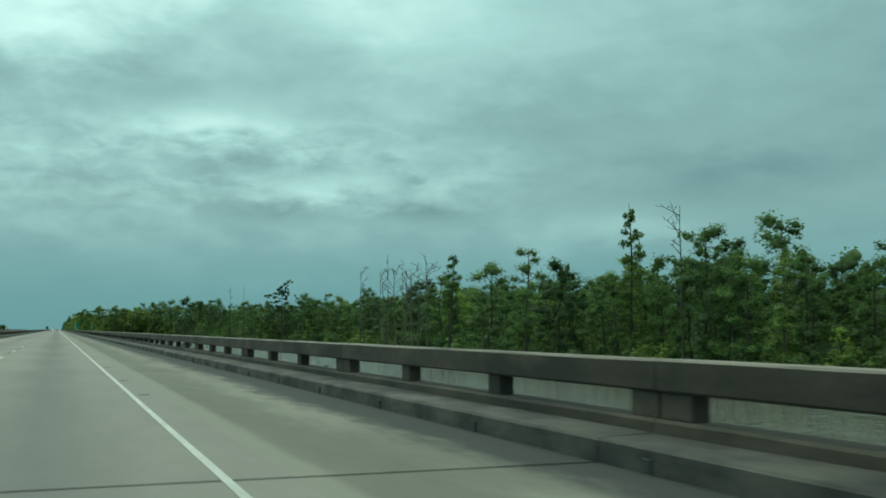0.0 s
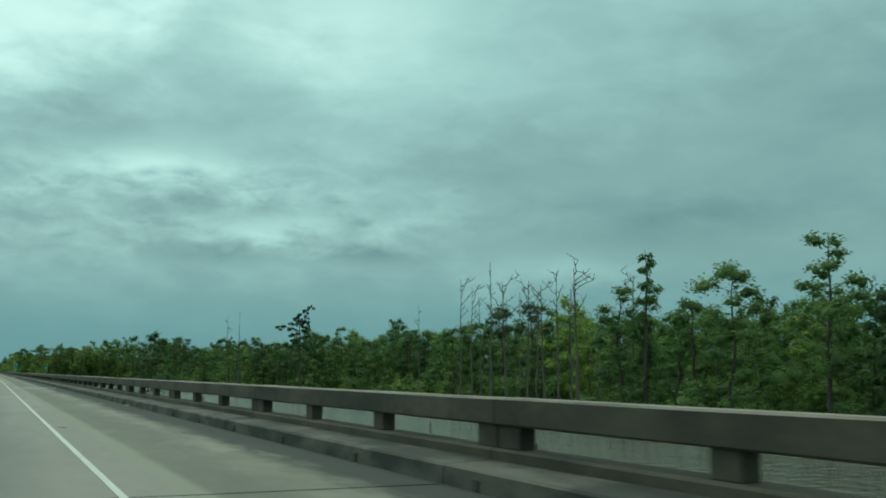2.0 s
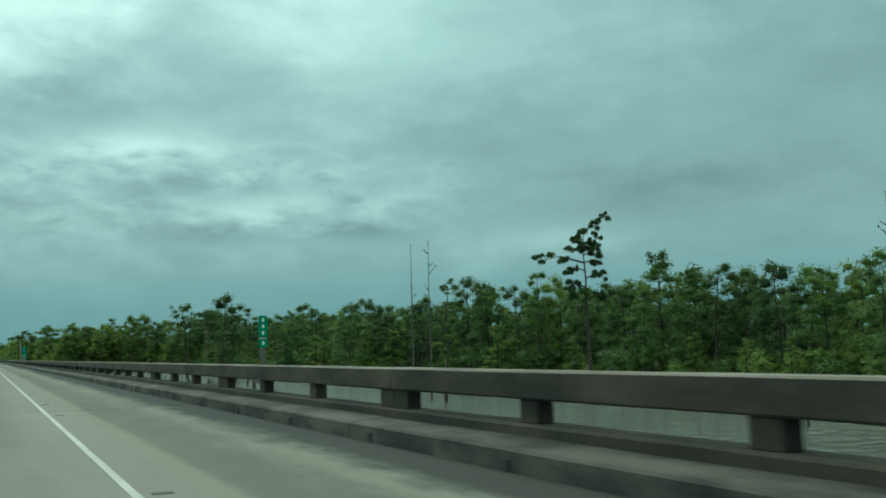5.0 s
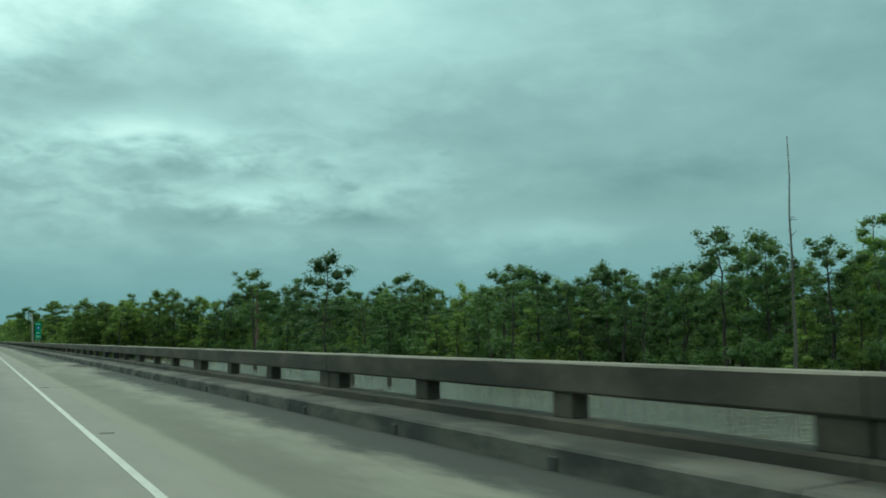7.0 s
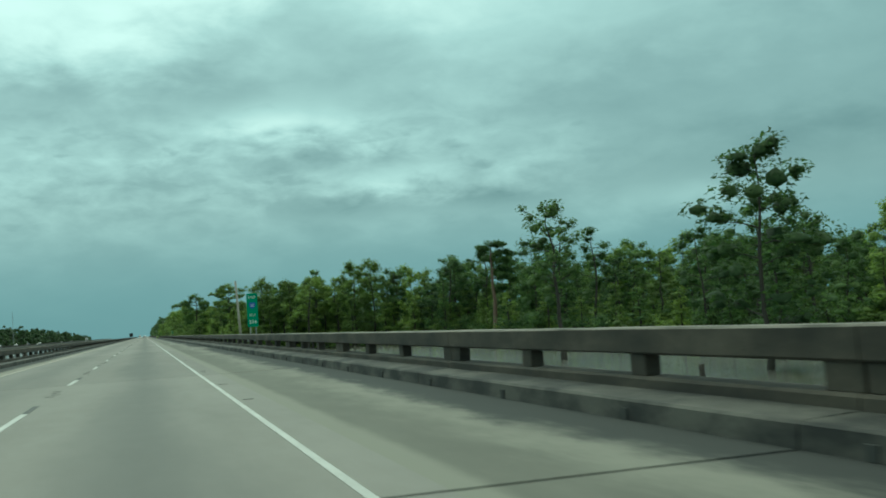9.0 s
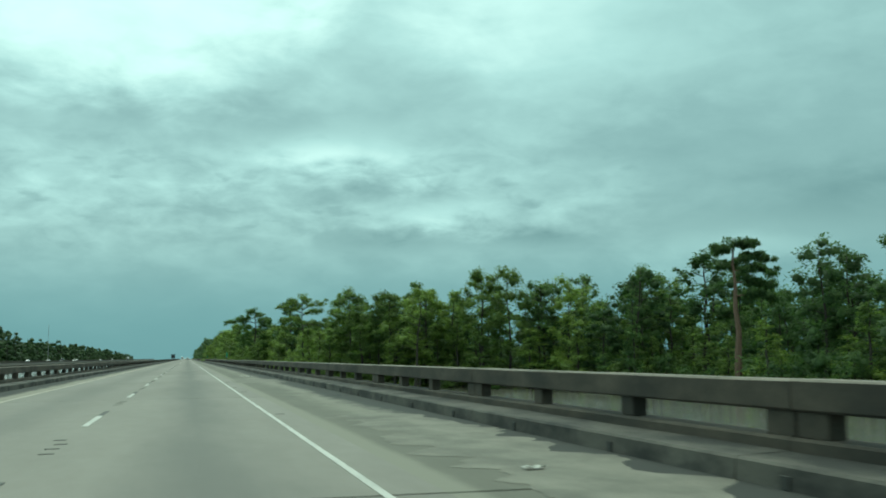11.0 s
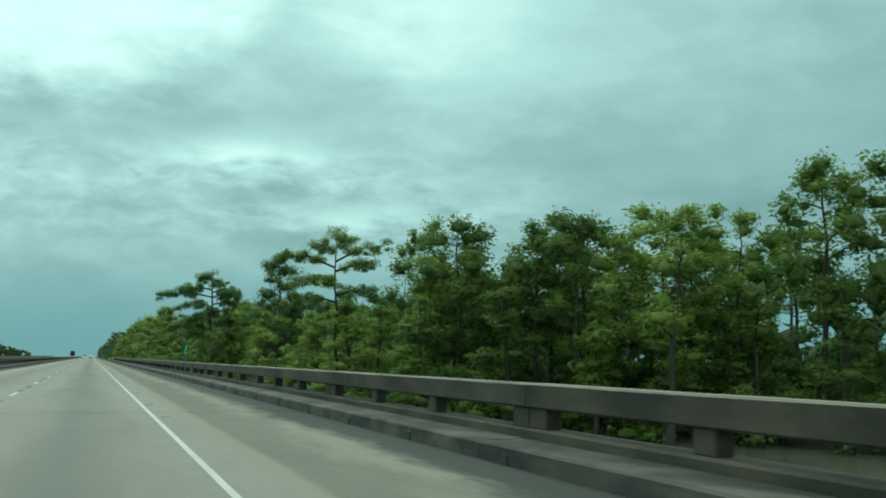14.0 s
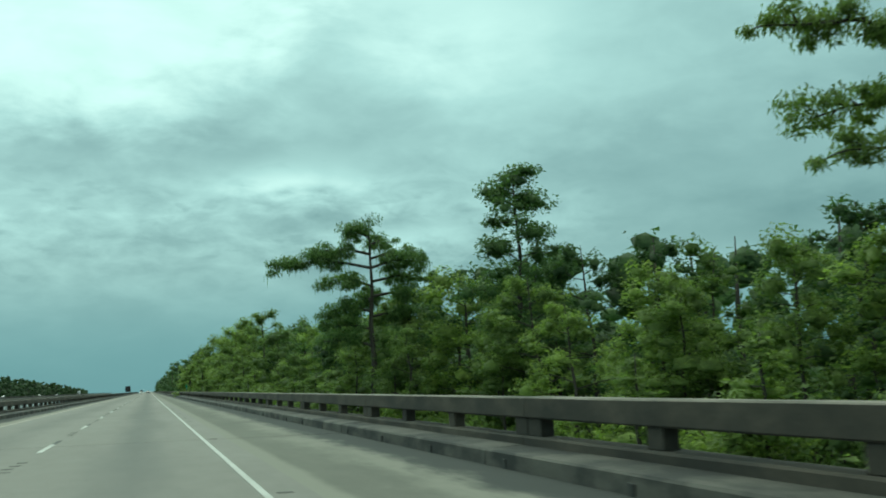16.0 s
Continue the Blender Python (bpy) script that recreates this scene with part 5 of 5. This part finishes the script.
def truck_thing():
    t = thing("truck", "white box truck on the other bridge", "truck")
    part("box", mesh_bm("box", box_bm(-1.25, 1.25, -1.0, 8.0, 1.1, 3.9, 0.05), M["paint_white"]), t)
    cab = bmesh.new()
    box_bm(-1.15, 1.15, -3.2, -1.15, 0.6, 2.7, 0.15, cab)
    part("cab", mesh_bm("cab", cab, M["paint_white"]), t)
    part("windscreen", mesh_bm("windscreen", box_bm(-1.0, 1.0, -3.25, -3.15, 1.6, 2.45, 0.03), M["glass_dark"]), t, "dark windscreen")
    part("chassis", mesh_bm("chassis", box_bm(-0.5, 0.5, -2.8, 7.8, 0.6, 1.1, 0.02), M["dark_metal"]), t)
    wheel = bmesh.new()
    bmesh.ops.create_cone(wheel, cap_ends=True, segments=18, radius1=0.5, radius2=0.5, depth=0.3)
    bmesh.ops.rotate(wheel, verts=wheel.verts, cent=(0, 0, 0), matrix=Matrix.Rotation(radians(90), 3, "Y"))
    me = mesh_bm("wheel", wheel, M["rubber"], True)
    for x in (-1.05, 1.05):
        for y in (-2.2, 4.5, 6.2):
            part("wheel", me, t, "black tyre", at=pose(x, y, 0.5))
    return t


def build_traffic():
    white = car_thing("paint_white", "white car driving on the other bridge")
    silver = car_thing("paint_silver", "silver car driving on the other bridge")
    van = car_thing("paint_white", "white van driving on the other bridge", True)
    lanes = (-73.5, -77.2)
    plan = ((white, 749, 0), (silver, 866, 0), (white, 969, 1), (van, 1000, 0), (white, 1070, 0), (silver, 1123, 1), (white, 1280, 0), (van, 640, 1), (white, 1420, 0))
    used = set()
    for car, y, lane in plan:
        m = pose(lanes[lane], y, 0.0)
        if car.name in used:
            copy_thing(car, m)
        else:
            car.matrix_basis = m
            used.add(car.name)
    truck_thing().matrix_basis = pose(lanes[0], 1700, 0.0)
    dark = car_thing("paint_dark", "dark car far ahead in the same lane")
    dark.matrix_basis = pose(-0.2, 1060, 0.004, 0, 0, 0)
    light = car_thing("paint_white", "white van far ahead in the passing lane", True)
    light.matrix_basis = pose(-3.8, 1130, 0.004, 0, 0, 0)


def build_radio_mast():
    vs, fs = [], []
    for a in range(3):
        o = Vector((0.45 * math.cos(a * 2.094), 0.45 * math.sin(a * 2.094), 0))
        tube(vs, fs, [o + Vector((0, 0, WATER_Z)), o * 0.4 + Vector((0, 0, 25.0))], [0.06, 0.04], 5)
    for k in range(24):
        z = WATER_Z + 1.2 * k
        r = 0.45 * (1 - 0.6 * k / 24)
        for a in range(3):
            p = Vector((r * math.cos(a * 2.094), r * math.sin(a * 2.094), z))
            q = Vector((r * math.cos((a + 1) * 2.094), r * math.sin((a + 1) * 2.094), z + 1.1))
            tube(vs, fs, [p, q], [0.025, 0.025], 3)
    tagged(new("radio_mast", mesh_of("radio_mast", vs, fs, M["steel"])), "thin grey lattice mast above the far woods", "mast").matrix_basis = pose(-92, 1085, 0)


build_other_bridge()
build_traffic()
build_radio_mast()


def build_litter():
    """A few white scraps and one weed on the shoulder."""
    rnd = random.Random(3)
    def scrap(x, y, z, L, W, label):
        bm = bmesh.new()
        bmesh.ops.create_grid(bm, x_segments=5, y_segments=4, size=0.5)
        for v in bm.verts:
            v.co = Vector((v.co.x * L, v.co.y * W, 0.02 + 0.03 * rnd.random()))
        bmesh.ops.solidify(bm, geom=list(bm.faces), thickness=0.006)
        ob = tagged(new("litter", mesh_bm("litter", bm, M["white"])), label, "litter", "litter on the shoulder")
        ob.matrix_basis = pose(x, y, z, 0, 0, rnd.uniform(-20, 20))
    scrap(4.40, 100.6, 0.0, 0.16, 0.12, "small crumpled white scrap lying by the curb")
    scrap(2.87, 415.0, 0.0, 0.30, 0.10, "flattened white strip lying on the shoulder")
    scrap(3.18, 414.6, 0.0, 0.34, 0.10, "flattened white strip lying on the shoulder")
    scrap(2.07, 217.0, 0.0, 0.14, 0.06, "small white scrap lying on the shoulder")
    scrap(3.05, 362.2, 0.0, 0.24, 0.12, "small white scrap lying on the shoulder")


build_litter()
